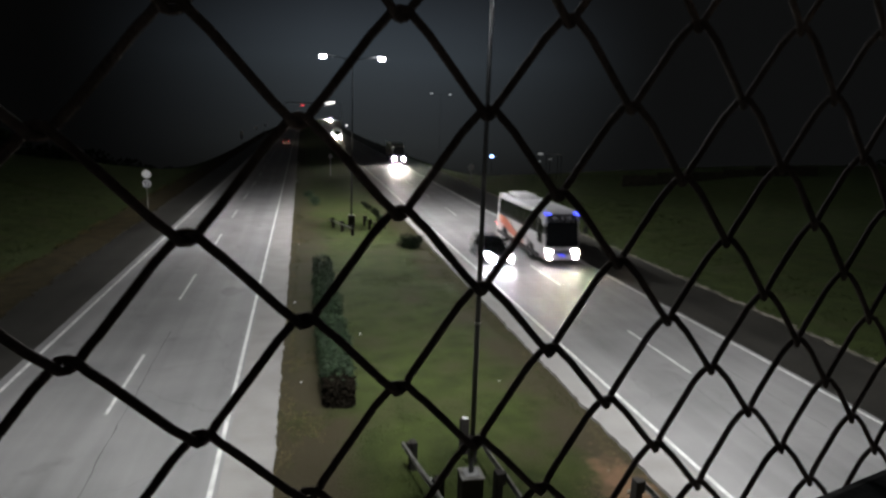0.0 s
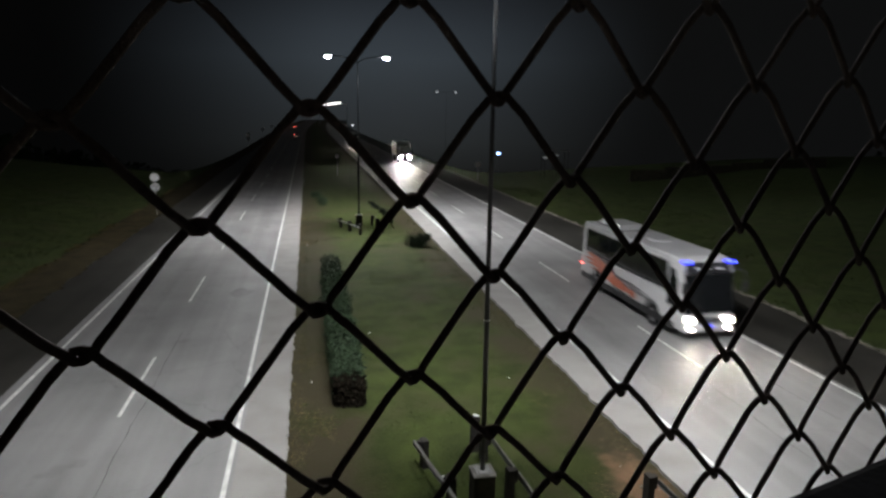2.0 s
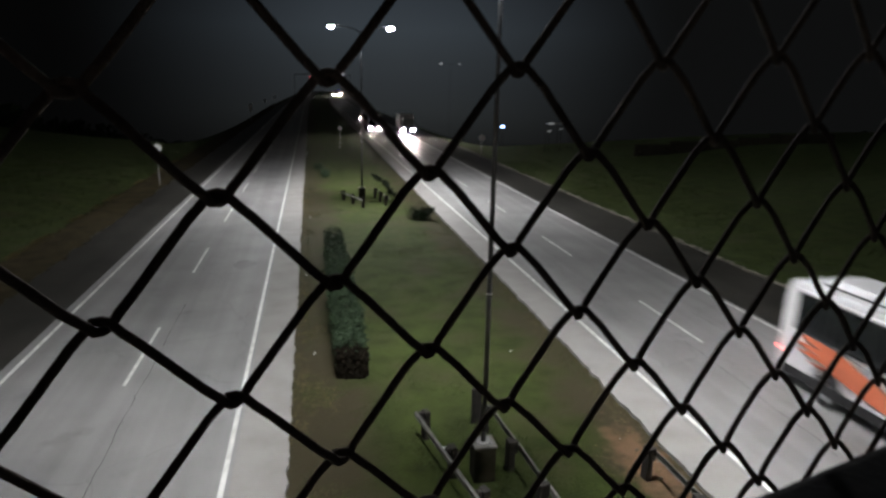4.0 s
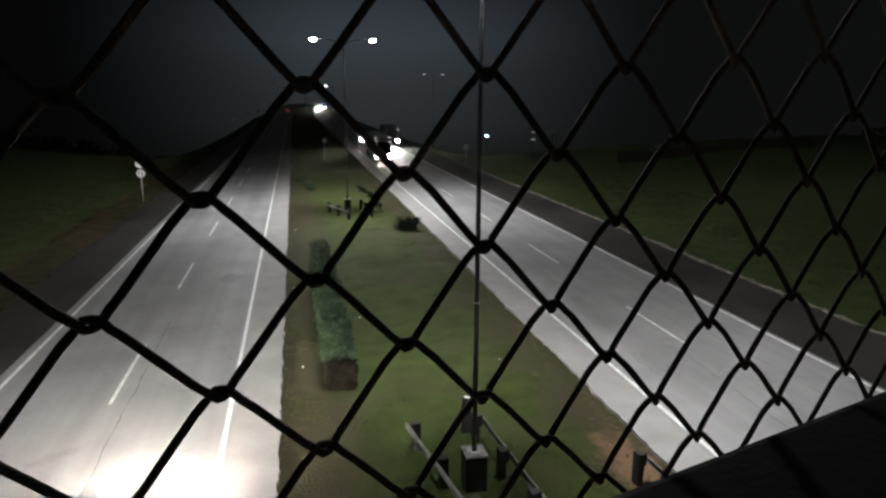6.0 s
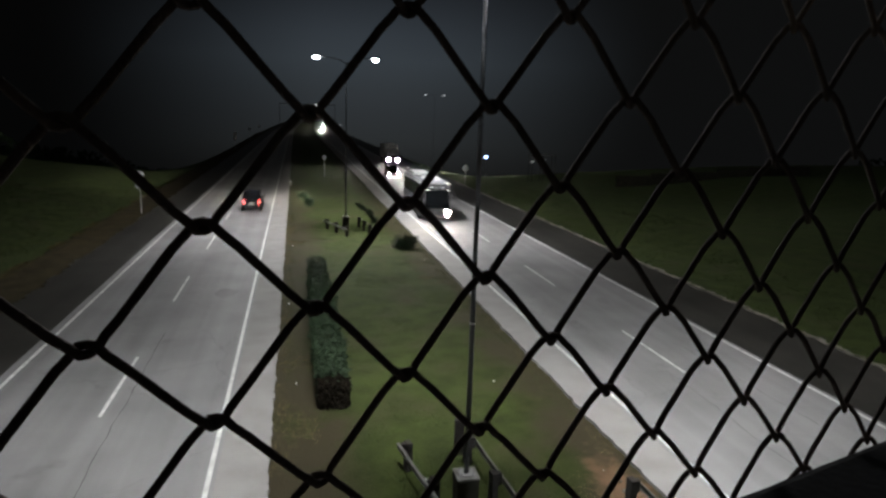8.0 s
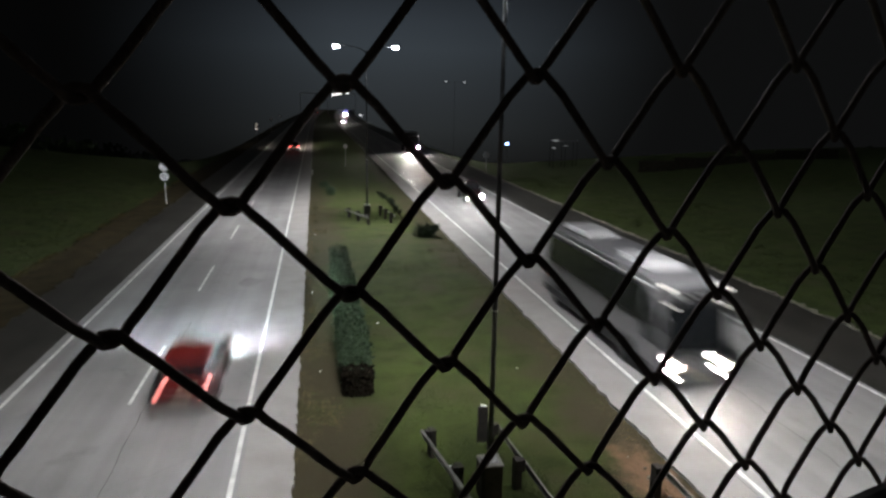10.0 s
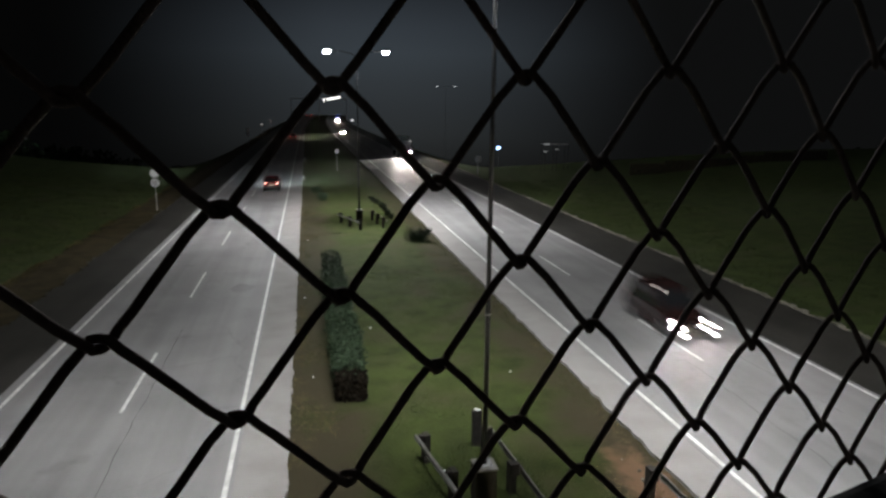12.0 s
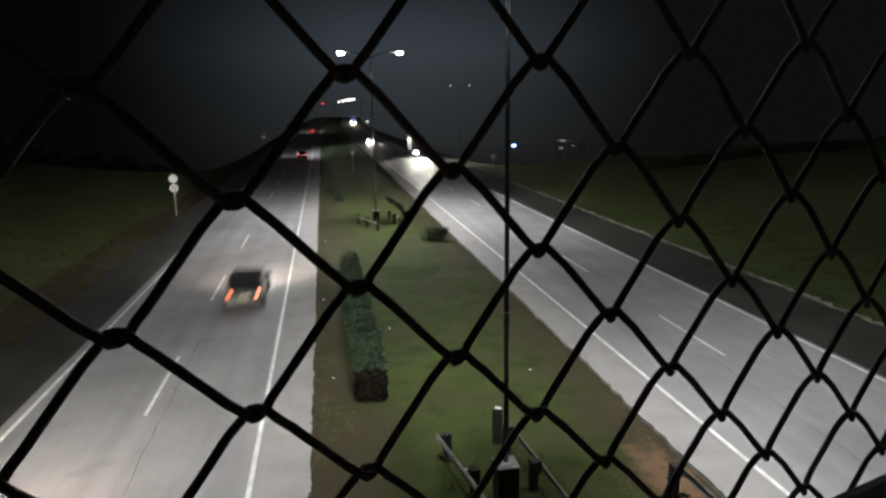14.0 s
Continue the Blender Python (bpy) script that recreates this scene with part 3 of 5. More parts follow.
def guard_rail(start, end, side, posts, label, height=0.60, dark_end=True):
    """A corrugated steel beam from start to end; side: +1 where its face is to the right of that way."""
    a, b = Vector((*start, 0)), Vector((*end, 0))
    long = (b - a).length
    way = (b - a).normalized()
    face = Vector((way.y, -way.x, 0)) * side
    turn = Matrix(((way.x, face.x, 0, a.x), (way.y, face.y, 0, a.y), (0, 0, 1, 0), (0, 0, 0, 1)))
    rail = thing("guard_rail", turn)
    tagged(rail, label, "guard rail", "guard rails")
    bm = bmesh.new()
    cuts = max(2, int(long / 0.5))
    rows = []
    for i in range(cuts + 1):
        s = long * i / cuts
        dip = 0.012 * math.sin(i * 1.9)
        rows.append(([bm.verts.new((s, u + 0.09, height + v + dip)) for u, v in W_PROFILE],
                     [bm.verts.new((s, u + 0.085, height + v + dip)) for u, v in W_PROFILE]))
    for (f0, r0), (f1, r1) in zip(rows, rows[1:]):
        for k in range(len(W_PROFILE) - 1):
            bm.faces.new((f0[k], f0[k + 1], f1[k + 1], f1[k]))
            bm.faces.new((r0[k], r1[k], r1[k + 1], r0[k + 1]))
        bm.faces.new((f0[0], f1[0], r1[0], r0[0]))
        bm.faces.new((f0[-1], r0[-1], r1[-1], f1[-1]))
    part("beam", bm, M_DULLSTEEL, rail)
    for s in posts:
        part("post", box((0.26, 0.16, height + 0.38), (s, -0.09, (height + 0.38) / 2 - 0.2), 0.012), M_RUSTPOST, rail, "dark timber post")
        part("spacer", box((0.14, 0.10, 0.32), (s, 0.036, height), 0.01), M_RUSTPOST, rail)
        part("bolt", tube([(s, 0.09, height), (s, 0.112, height)], 0.018, 6), M_GALV, rail)
    return rail


guard_rail((2.62, 15.85), (3.38, 11.6), 1, (0.25, 2.1, 3.9), "short galvanised steel guard rail beside a lamp post")
guard_rail((4.42, 15.95), (4.78, 11.6), -1, (0.25, 2.1, 3.9), "short galvanised steel guard rail beside a lamp post")
guard_rail((7.72, 13.15), (8.32, 2.0), -1, (0.12, 2.1, 4.1, 6.1, 8.1, 10.1), "galvanised steel guard rail at the road edge on dark posts")
guard_rail((2.2, 53.2), (3.75, 48.9), 1, (0.4, 2.2, 4.1), "short galvanised steel guard rail beside a lamp post")
guard_rail((5.0, 54.2), (5.6, 49.6), -1, (0.4, 2.2, 4.1), "short galvanised steel guard rail beside a lamp post")

marker = thing("marker_post", Matrix.Translation((4.22, 16.15, 0)))
tagged(marker, "dark square marker post with a white reflector cap", "marker post")
part("shaft", box((0.25, 0.14, 1.1), (0, 0, 0.5), 0.015), M_RUSTPOST, marker)
part("reflector", box((0.16, 0.10, 0.03), (0.02, 0, 1.067), 0.008, Matrix.Rotation(0.25, 4, "Y")), M_SIGNWHITE, marker, "white reflector cap")


# ---------------------------------------------------------------- plants
def leaf_mesh(centres, normals, size, rng):
    """Small folded leaves at the given places."""
    verts, faces = [], []
    for c, nrm in zip(centres, normals):
        d = Vector(rng.normal(0, 1, 3)) * 0.7 + Vector(nrm)
        d.normalize()
        t = d.orthogonal().normalized()
        t = (Matrix.Rotation(rng.uniform(0, 6.28), 3, d) @ t)
        s = d.cross(t)
        k = size * rng.uniform(0.6, 1.35)
        c = Vector(c)
        i = len(verts)
        verts += [c - t * k, c + s * k * 0.42 + d * k * 0.15, c + t * k, c - s * k * 0.42 + d * k * 0.15]
        faces += [(i, i + 1, i + 2), (i, i + 2, i + 3)]
    return verts, faces


M_TWIG = material("dark_bare_twigs", (0.010, 0.0075, 0.006), 0.95, scale=6, fine=40, bump=0.2, spec=0.05)


def hedge():
    rng = np.random.default_rng(4)
    ob = thing("hedge", Matrix.Translation((1.1, 19.55, 0)))
    tagged(ob, "low clipped green hedge row in the grass median", "hedge")
    long, cs, ns = 19.0, [], []
    for i in range(26):
        y = 0.12 + i * 0.74
        x = rng.uniform(-0.22, 0.22)
        stem = tube([(x, y, -0.05), (x + rng.uniform(-0.08, 0.08), y, 0.4), (x + rng.uniform(-0.2, 0.2), y + rng.uniform(-0.1, 0.1), 0.85)], [0.022, 0.016, 0.006], 5)
        part("stem", stem, M_BARK, ob)
    n = 0
    while n < 19000:
        y = rng.uniform(0, long)
        thin = 1.0 if y < 8 else max(0.3, 1 - (y - 8) / 13)
        if rng.uniform() > thin:
            continue
        wide = 0.46 + 0.20 * noise.noise((y * 0.9, 0, 2)) + 0.18 * noise.noise((y * 3.1, 4, 2))
        tall = 0.98 + 0.10 * noise.noise((y * 0.8, 5, 1)) + 0.24 * noise.noise((y * 2.7, 9, 1)) - 0.02 * max(0, y - 9)
        u = rng.uniform(-1, 1)
        if rng.uniform() < 0.55:
            p, q = Vector((u * wide, y, tall * (1 - 0.12 * u * u) + rng.normal(0, 0.07))), Vector((u * 0.4, 0, 1))
        else:
            s = 1 if u > 0 else -1
            z = rng.uniform(0.10, tall)
            p, q = Vector((s * (wide + rng.normal(0, 0.075)) * (0.86 + 0.14 * z), y, z)), Vector((s, 0, 0.3))
        hole = noise.noise((p.x * 3.2, p.y * 2.6, p.z * 3.2))
        if hole > 0.16 or y < 0.55 or p.z < 0.30 - 0.7 * y + 0.4 * noise.noise((p.x * 5, 0, 8)):
            continue
        cs.append(p)
        ns.append(q)
        n += 1
    # the near end has bare dark stems
    for i in range(14):
        x = rng.uniform(-0.40, 0.40)
        y = rng.uniform(0.0, 0.45)
        part("stem", tube([(x, y, -0.05), (x + rng.uniform(-0.05, 0.05), y + 0.02, 0.45), (x + rng.uniform(-0.16, 0.16), y + rng.uniform(-0.2, 0.1), rng.uniform(0.45, 0.85))], [0.022, 0.018, 0.008], 5), M_TWIG, ob)
    for i in range(5000):
        cs.append(Vector((rng.uniform(-0.40, 0.40), rng.uniform(0.25, long), rng.uniform(0.1, 0.85))))
        ns.append(Vector((0, 0, 1)))
    v, f = leaf_mesh(cs, ns, 0.055, rng)
    sheet("foliage", v, f, M_LEAF, ob, "small dense mid-green leaves")
    # darker brown leaves fill the near end of the hedge
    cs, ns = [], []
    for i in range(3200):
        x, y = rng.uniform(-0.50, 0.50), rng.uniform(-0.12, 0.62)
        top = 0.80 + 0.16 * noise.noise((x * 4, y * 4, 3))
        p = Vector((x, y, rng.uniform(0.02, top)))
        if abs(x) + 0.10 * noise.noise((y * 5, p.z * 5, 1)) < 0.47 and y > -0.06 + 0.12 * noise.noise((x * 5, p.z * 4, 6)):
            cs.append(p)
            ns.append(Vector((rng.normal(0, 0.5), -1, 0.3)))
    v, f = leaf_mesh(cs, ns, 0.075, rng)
    sheet("end_foliage", v, f, M_ENDLEAF, ob, "dark brown leaves at the near end of the hedge")


hedge()


def shrub(x, y, height, wide, label, lean=(0, 0), leaves=1500, seed=1, name="shrub"):
    rng = np.random.default_rng(seed)
    ob = thing(name, Matrix.Translation((x, y, 0)))
    tagged(ob, label, name)
    wood = bmesh.new()
    cs, ns = [], []
    for k in range(7):
        ang = rng.uniform(0, 6.28)
        r = wide * rng.uniform(0.35, 1.0)
        tip = Vector((r * math.cos(ang) + lean[0], r * math.sin(ang) + lean[1], height * rng.uniform(0.6, 1.0)))
        mid = tip * 0.5 + Vector((rng.uniform(-0.1, 0.1), rng.uniform(-0.1, 0.1), 0.06))
        add_tube(wood, [(0, 0, -0.04), mid, tip], [0.028, 0.017, 0.006], 5)
        for i in range(leaves // 7):
            s = rng.uniform(0.35, 1.05)
            p = (mid * 2 * s if s < 0.5 else mid.lerp(tip, (s - 0.5) * 2)) + Vector(rng.normal(0, 0.10 + 0.07 * s, 3)) * (wide + 0.4)
            p.z = max(p.z, 0.03)
            cs.append(p)
            ns.append(Vector((math.cos(ang), math.sin(ang), 0.8)))
    part("branches", wood, M_BARK, ob)
    v, f = leaf_mesh(cs, ns, 0.055, rng)
    sheet("foliage", v, f, M_LEAF, ob)


shrub(7.0, 44.3, 0.50, 1.05, "low dark green bush in the grass median", leaves=3000, seed=3)
shrub(1.2, 66.0, 0.7, 0.6, "low dark green bush in the grass median", leaves=1600, seed=9)
shrub(0.8, 72.0, 0.6, 0.5, "low dark green bush in the grass median", leaves=1200, seed=12)


def leaning_sapling(x, y, tip, wide, leaves, seed, label):
    """A thin leaning stem with leafy side twigs."""
    rng = np.random.default_rng(seed)
    ob = thing("sapling", Matrix.Translation((x, y, 0)))
    tagged(ob, label, "sapling")
    tip = Vector(tip)
    mid = tip * 0.5 + Vector((0.12, 0, 0.12))
    wood, cs, ns = bmesh.new(), [], []
    add_tube(wood, [(0, 0, -0.05), mid, tip], [0.040, 0.026, 0.008], 6)
    for k in range(15):
        s = 0.22 + 0.78 * k / 14
        root = mid * (2 * s) if s < 0.5 else mid.lerp(tip, 2 * s - 1)
        ang = rng.uniform(0, 6.28)
        end = root + Vector((math.cos(ang), math.sin(ang), rng.uniform(-0.2, 0.7))) * wide * rng.uniform(0.5, 1.0)
        end.z = max(end.z, 0.06)
        add_tube(wood, [root, end], [0.013, 0.004], 5)
        for i in range(leaves // 15):
            p = root.lerp(end, rng.uniform(0.05, 1.1)) + Vector(rng.normal(0, 0.07, 3))
            p.z = max(p.z, 0.03)
            cs.append(p)
            ns.append(Vector((0, -0.4, 1)))
    part("stem", wood, M_BARK, ob)
    v, f = leaf_mesh(cs, ns, 0.075, rng)
    sheet("foliage", v, f, M_DARKLEAF, ob)


leaning_sapling(6.55, 52.0, (-1.55, 0.3, 1.95), 0.42, 1500, 5, "leaning dark green sapling in the median grass")
leaning_sapling(7.4, 45.0, (0.5, -0.3, 0.55), 0.50, 900, 8, "low bent dark green sapling in the grass")


def tufts(name, count, area, mat, low, high, seed, label, keep=None):
    """Blades of grass in small tufts."""
    rng = np.random.default_rng(seed)
    verts, faces = [], []
    x0, x1, y0, y1 = area
    made = 0
    while made < count:
        x, y = rng.uniform(x0, x1), y0 + (y1 - y0) * rng.uniform() ** 1.35
        if noise.noise((x * 0.5, y * 0.5, seed)) + 0.35 * noise.noise((x * 2, y * 2, seed)) < -0.12:
            continue
        if keep and not keep(x, y):
            continue
        made += 1
        z = rise(y) + bank(x) - 0.02
        h0 = rng.uniform(low, high)
        for k in range(4):
            a = rng.uniform(0, 6.28)
            d = Vector((math.cos(a), math.sin(a), 0))
            s = Vector((-d.y, d.x, 0)) * rng.uniform(0.006, 0.014)
            h = h0 * rng.uniform(0.6, 1.1)
            p = Vector((x + rng.normal(0, 0.04), y + rng.normal(0, 0.04), z))
            i = len(verts)
            verts += [p - s, p + s, p + d * h * 1.1 + Vector((0, 0, h * 0.8))]
            faces.append((i, i + 1, i + 2))
    ob = sheet(name, verts, faces, mat)
    tagged(ob, label, "grass", kind="stuff")


tufts("median_grass", 24000, (-0.55, 8.5, 11.5, 62), M_BLADE, 0.03, 0.065, 11, "short green grass blades in the median",
      keep=lambda x, y: not (7.3 < x < 9 and y < 17.5) and abs(x - 4.2) < 4.6)
tufts("rough_grass", 900, (2.4, 5.3, 11.5, 16.2), M_BLADE, 0.10, 0.26, 29, "taller rough grass round the lamp base",
      keep=lambda x, y: abs(x - 3.78) > 0.32 or abs(y - 13.68) > 0.34)
tufts("worn_grass", 2600, (6.6, 8.6, 11.5, 45), M_DRY, 0.02, 0.05, 37, "sparse dry brown grass at the road edge")
tufts("dry_grass", 4500, (-0.7, 0.6, 11.5, 60), M_DRY, 0.02, 0.05, 13, "sparse dry brown grass at the road edge")
tufts("verge_grass", 5000, (-15.35, -14.65, 24, 90), M_DRY, 0.06, 0.18, 17, "dry straw-coloured grass along the shoulder")
tufts("roadside_grass", 9000, (-30.0, -15.0, 26, 90), M_BLADE, 0.10, 0.28, 23, "dark green rough grass on the roadside bank")
tufts("bank_grass", 9000, (22.0, 34.0, 20, 80), M_BLADE, 0.10, 0.28, 19, "dark green rough grass on the roadside bank")


def loose_stones():
    rng = np.random.default_rng(21)
    for i in range(10):
        a, r = rng.uniform(0, 6.28), rng.uniform(0, 1)
        x, y, s = 7.9 + 0.45 * r * math.cos(a), 13.8 + 1.5 * r * math.sin(a), rng.uniform(0.02, 0.06)
        bm = bmesh.new()
        bmesh.ops.create_icosphere(bm, subdivisions=1, radius=s, matrix=Matrix.Translation((x, y, 0.012)) @ Matrix.Diagonal((1.2, 0.9, 0.7, 1)))
        for v in bm.verts:
            v.co += Vector(rng.normal(0, s * 0.14, 3))
        tagged(part("stone", bm, M_EDGE), "small dusty stone on bare soil", "stone", "stones on the soil")


loose_stones()

# scraps of litter that catch the light in the grass
lr = np.random.default_rng(31)
for lx, ly in ((-0.35, 31.2), (-0.05, 21.5), (3.28, 14.6), (3.1, 14.9), (6.6, 20.8), (2.3, 26.3), (-0.2, 45.5)):
    bm = bmesh.new()
    s = lr.uniform(0.03, 0.05)
    bmesh.ops.create_grid(bm, x_segments=3, y_segments=3, size=s, matrix=Matrix.Translation((lx, ly, 0.1)) @ Matrix.Rotation(lr.uniform(0, 3), 4, "Z"))
    for v in bm.verts:
        v.co.z += lr.uniform(-0.02, 0.03)
    bmesh.ops.solidify(bm, geom=bm.faces[:], thickness=0.004)
    tagged(part("litter", bm, M_SIGNWHITE), "crumpled white scrap of litter in the grass", "litter", "litter")


# ---------------------------------------------------------------- signs and far things
def round_sign(x, y, discs, radius, label, back=False, marks=True):
    sign = thing("road_sign", Matrix.Translation((x + bend(y), y, rise(y) + bank(x))))
    tagged(sign, label, "road sign", "round road signs")
    part("post", tube([(0, 0, -0.3), (0, 0, discs[0] + radius)], 0.035, 8), M_GALV, sign)
    for k, z in enumerate(discs):
        face = part("disc", add_disc(bmesh.new(), (0, -0.05, z), (0, 1, 0), radius, 0.02, 28), M_GALV if back else M_SIGNWHITE, sign)
        if back:
            continue
        ring = bmesh.new()
        pts = [(radius * 0.9 * math.cos(a), -0.063, z + radius * 0.9 * math.sin(a)) for a in (2 * math.pi * i / 28 for i in range(29))]
        add_tube(ring, pts, radius * 0.07, 5, cap=False)
        part("border", ring, M_SIGNBLACK if k == 1 else M_GALV, face)
        if k == 1 and marks:
            for dx, dz, w, h in ((-0.13, 0.05, 0.10, 0.30), (0.12, -0.03, 0.10, 0.30), (0.0, 0.16, 0.22, 0.07), (0.02, -0.2, 0.26, 0.07)):
                part("print_bar", box((w * radius / 0.4, 0.006, h * radius / 0.4), (dx * radius / 0.4, -0.066, z + dz * radius / 0.4)), M_SIGNBLACK, face)


round_sign(-12.88, 61.0, (3.25, 2.43), 0.39, "two round white road signs on a thin post")
round_sign(-13.2, 160.0, (3.6, 2.7), 0.42, "two round white road signs on a thin post")
round_sign(-13.0, 208.0, (3.5,), 0.42, "round white road sign on a thin post", marks=False)
round_sign(-12.6, 255.0, (3.4,), 0.42, "round white road sign on a thin post", marks=False)
round_sign(22.9, 90.0, (2.1,), 0.42, "round grey back of a road sign", back=True)
round_sign(4.05, 97.0, (2.75,), 0.30, "round grey back of a road sign in the median", back=True)


def small_lamp_post(x, y, z, label, lamp, size=(0.5, 0.4, 0.30)):
    post = thing("lamp_post", Matrix.Translation((x + bend(y), y, rise(y) + bank(x))))
    tagged(post, label, "lamp post")
    part("pole", tube([(0, 0, -2.0), (0, 0, z - 0.1)], 0.04, 8), M_POLE, post)
    part("lamp_head", box(size, (0, 0, z), min(size) * 0.27), lamp, post, "glowing lamp")


small_lamp_post(28.3, 98.8, 2.85, "low lamp post with a small bluish light", glow("bluish_lamp", (0.30, 0.50, 1.0), 9.0))
small_lamp_post(19.2, 300.0, 3.2, "low roadside lamp post with a dim white light", glow("dim_white_lamp", (0.95, 0.95, 1.0), 1.2), (0.9, 0.5, 0.6))


def delineator(x, y):
    post = thing("marker_post", Matrix.Translation((x, y, 0)))
    tagged(post, "low grey marker stake with a white reflector", "marker post", "marker stakes by the road")
    part("stake", box((0.09, 0.05, 0.62), (0, 0, 0.26), 0.008), M_CONC, post)
    part("reflector", box((0.11, 0.02, 0.13), (0, -0.034, 0.48), 0.006), M_SIGNWHITE, post, "white reflector")


for dy in (85.0, 114.0):
    delineator(-0.55, dy)


def shelter():
    """An open roadside shelter: a thin flat roof on slim posts, two small lamps under it."""
    hut = thing("roadside_shelter", Matrix.Translation((32.5, 90.0, bank(32.5))))
    tagged(hut, "small open roadside shelter with thin flat roof", "shelter")
    part("roof", box((3.6, 1.6, 0.07), (1.5, 0, 3.62), 0.02), M_SIGNWHITE, hut, "pale flat roof edge")
    for x, y, z, w, h, k in ((0.0, -0.83, 3.66, 0.75, 0.20, 0.24), (-0.2, -0.75, 2.65, 0.55, 0.14, 0.24), (1.5, -0.75, 2.95, 0.5, 0.10, 0.13)):
        part("lamp_panel", box((w, 0.06, h), (x, y, z), 0.015), glow("dim_lamp_panel", (0.9, 0.95, 0.95), k), hut, "dimly lit panel")
    for x in (-0.2, 1.5, 3.2):
        for y in (-0.7, 0.7):
            part("post", box((0.07, 0.07, 3.9), (x, y, 1.65), 0.01), M_RUSTPOST, hut)


shelter()


def gantry():
    """Far ahead a gantry spans both roads: a row of floodlights over one, a red light over the other."""
    y = 480.0
    ob = thing("overhead_gantry", Matrix.Translation((bend(y), y, rise(y))))
    up = 2.4
    tagged(ob, "distant overhead gantry with a row of bright lamps", "gantry")
    for x in (-14.5, 4.0, 22.8):
        part("post", tube([(x, 0, -0.5), (x, 0, 11.6 + up)], 0.18, 10), M_GALV, ob)
    part("beam", box((37.6, 0.5, 0.5), (4.15, 0, 11.2 + up), 0.05), M_GALV, ob)
    for x, z, w in ((7.6, 10.3, 0.9), (10.2, 10.7, 1.2), (12.2, 11.3, 1.5), (14.2, 11.5, 1.4), (16.0, 11.8, 1.2), (17.8, 12.1, 1.3)):
        z += up
        lamp = part("floodlight", box((w + 0.3, 0.5, 1.3), (x, 0, z), 0.06), M_POLE, ob)
        part("lens", box((w, 0.10, 1.0), (x, -0.27, z), 0.03), M_FLOOD, lamp, "glowing white lens")
    part("signal_lamp", box((2.2, 0.3, 0.7), (-3.3, -0.3, 9.4 + up), 0.1), M_SIGNALRED, ob, "glowing red lamp")


M_FLOOD = glow("lit_floodlight", (1.0, 0.97, 0.94), 4.0)
M_SIGNALRED = glow("lit_red_signal", (1.0, 0.08, 0.10), 1.2)
gantry()


def mast(x, y, z, gap):
    m = thing("light_mast", Matrix.Translation((x, y, rise(y) + bank(x))))
    tagged(m, "distant tall twin-lamp mast with small lights", "street lamp")
    part("pole", tube([(0, 0, -30), (0, 0, z)], 0.05, 8), M_POLE, m)
    part("crossarm", box((gap, 0.10, 0.06), (0, 0, z)), M_POLE, m)
    for s in (-1, 1):
        part("lamp_head", box((0.9, 0.5, 0.3), (s * gap / 2, 0, z - 0.1), 0.05), glow("far_lamp", (0.9, 0.95, 1.0), 0.9), m)


mast(61.0, 300.0, 16.2, 8.4)


def far_wall():
    """A low pale boundary wall on the bank."""
    ob = thing("boundary_wall", Matrix.Translation((42.0, 78.0, bank(42))))
    tagged(ob, "low dark concrete boundary wall on the dark bank", "wall")
    for k in range(6):
        x = 5.05 * k
        part("panel", box((5.0, 0.25, 2.1), (x, 0.5 * k, bank(42 + x) - bank(42) + 0.30 + 0.06 * math.sin(2 * k)), 0.03), M_CONCDARK, ob)


far_wall()


def far_woods():
    """The dark belt of trees at the edge of sight."""
    rng = np.random.default_rng(41)
    verts, faces = [], []
    for i in range(900):
        side = rng.choice((-1, 1))
        y = rng.uniform(60, 380)
        x = (-48 - rng.uniform(0, 60)) if side < 0 else (150 + rng.uniform(0, 120))
        tall, wide = rng.uniform(3, 6), rng.uniform(2.0, 4.5)
        z0 = rise(y) + bank(x) - dip(x, y)
        for k in range(34):
            d = Vector(rng.normal(0, 1, 3)).normalized()
            c = Vector((x + bend(y) + d.x * wide, y + d.y * wide, z0 + tall * 0.55 + d.z * tall * 0.45))
            t = Vector(rng.normal(0, 1, 3)).normalized() * rng.uniform(0.5, 1.1)
            s = t.orthogonal().normalized() * rng.uniform(0.3, 0.8)
            n = len(verts)
            verts += [c - t, c + s, c + t, c - s]
            faces.append((n, n + 1, n + 2, n + 3))
    tagged(sheet("far_woods", verts, faces, M_LEAF), "dark belt of distant trees and scrub", "woods", kind="stuff")


far_woods()


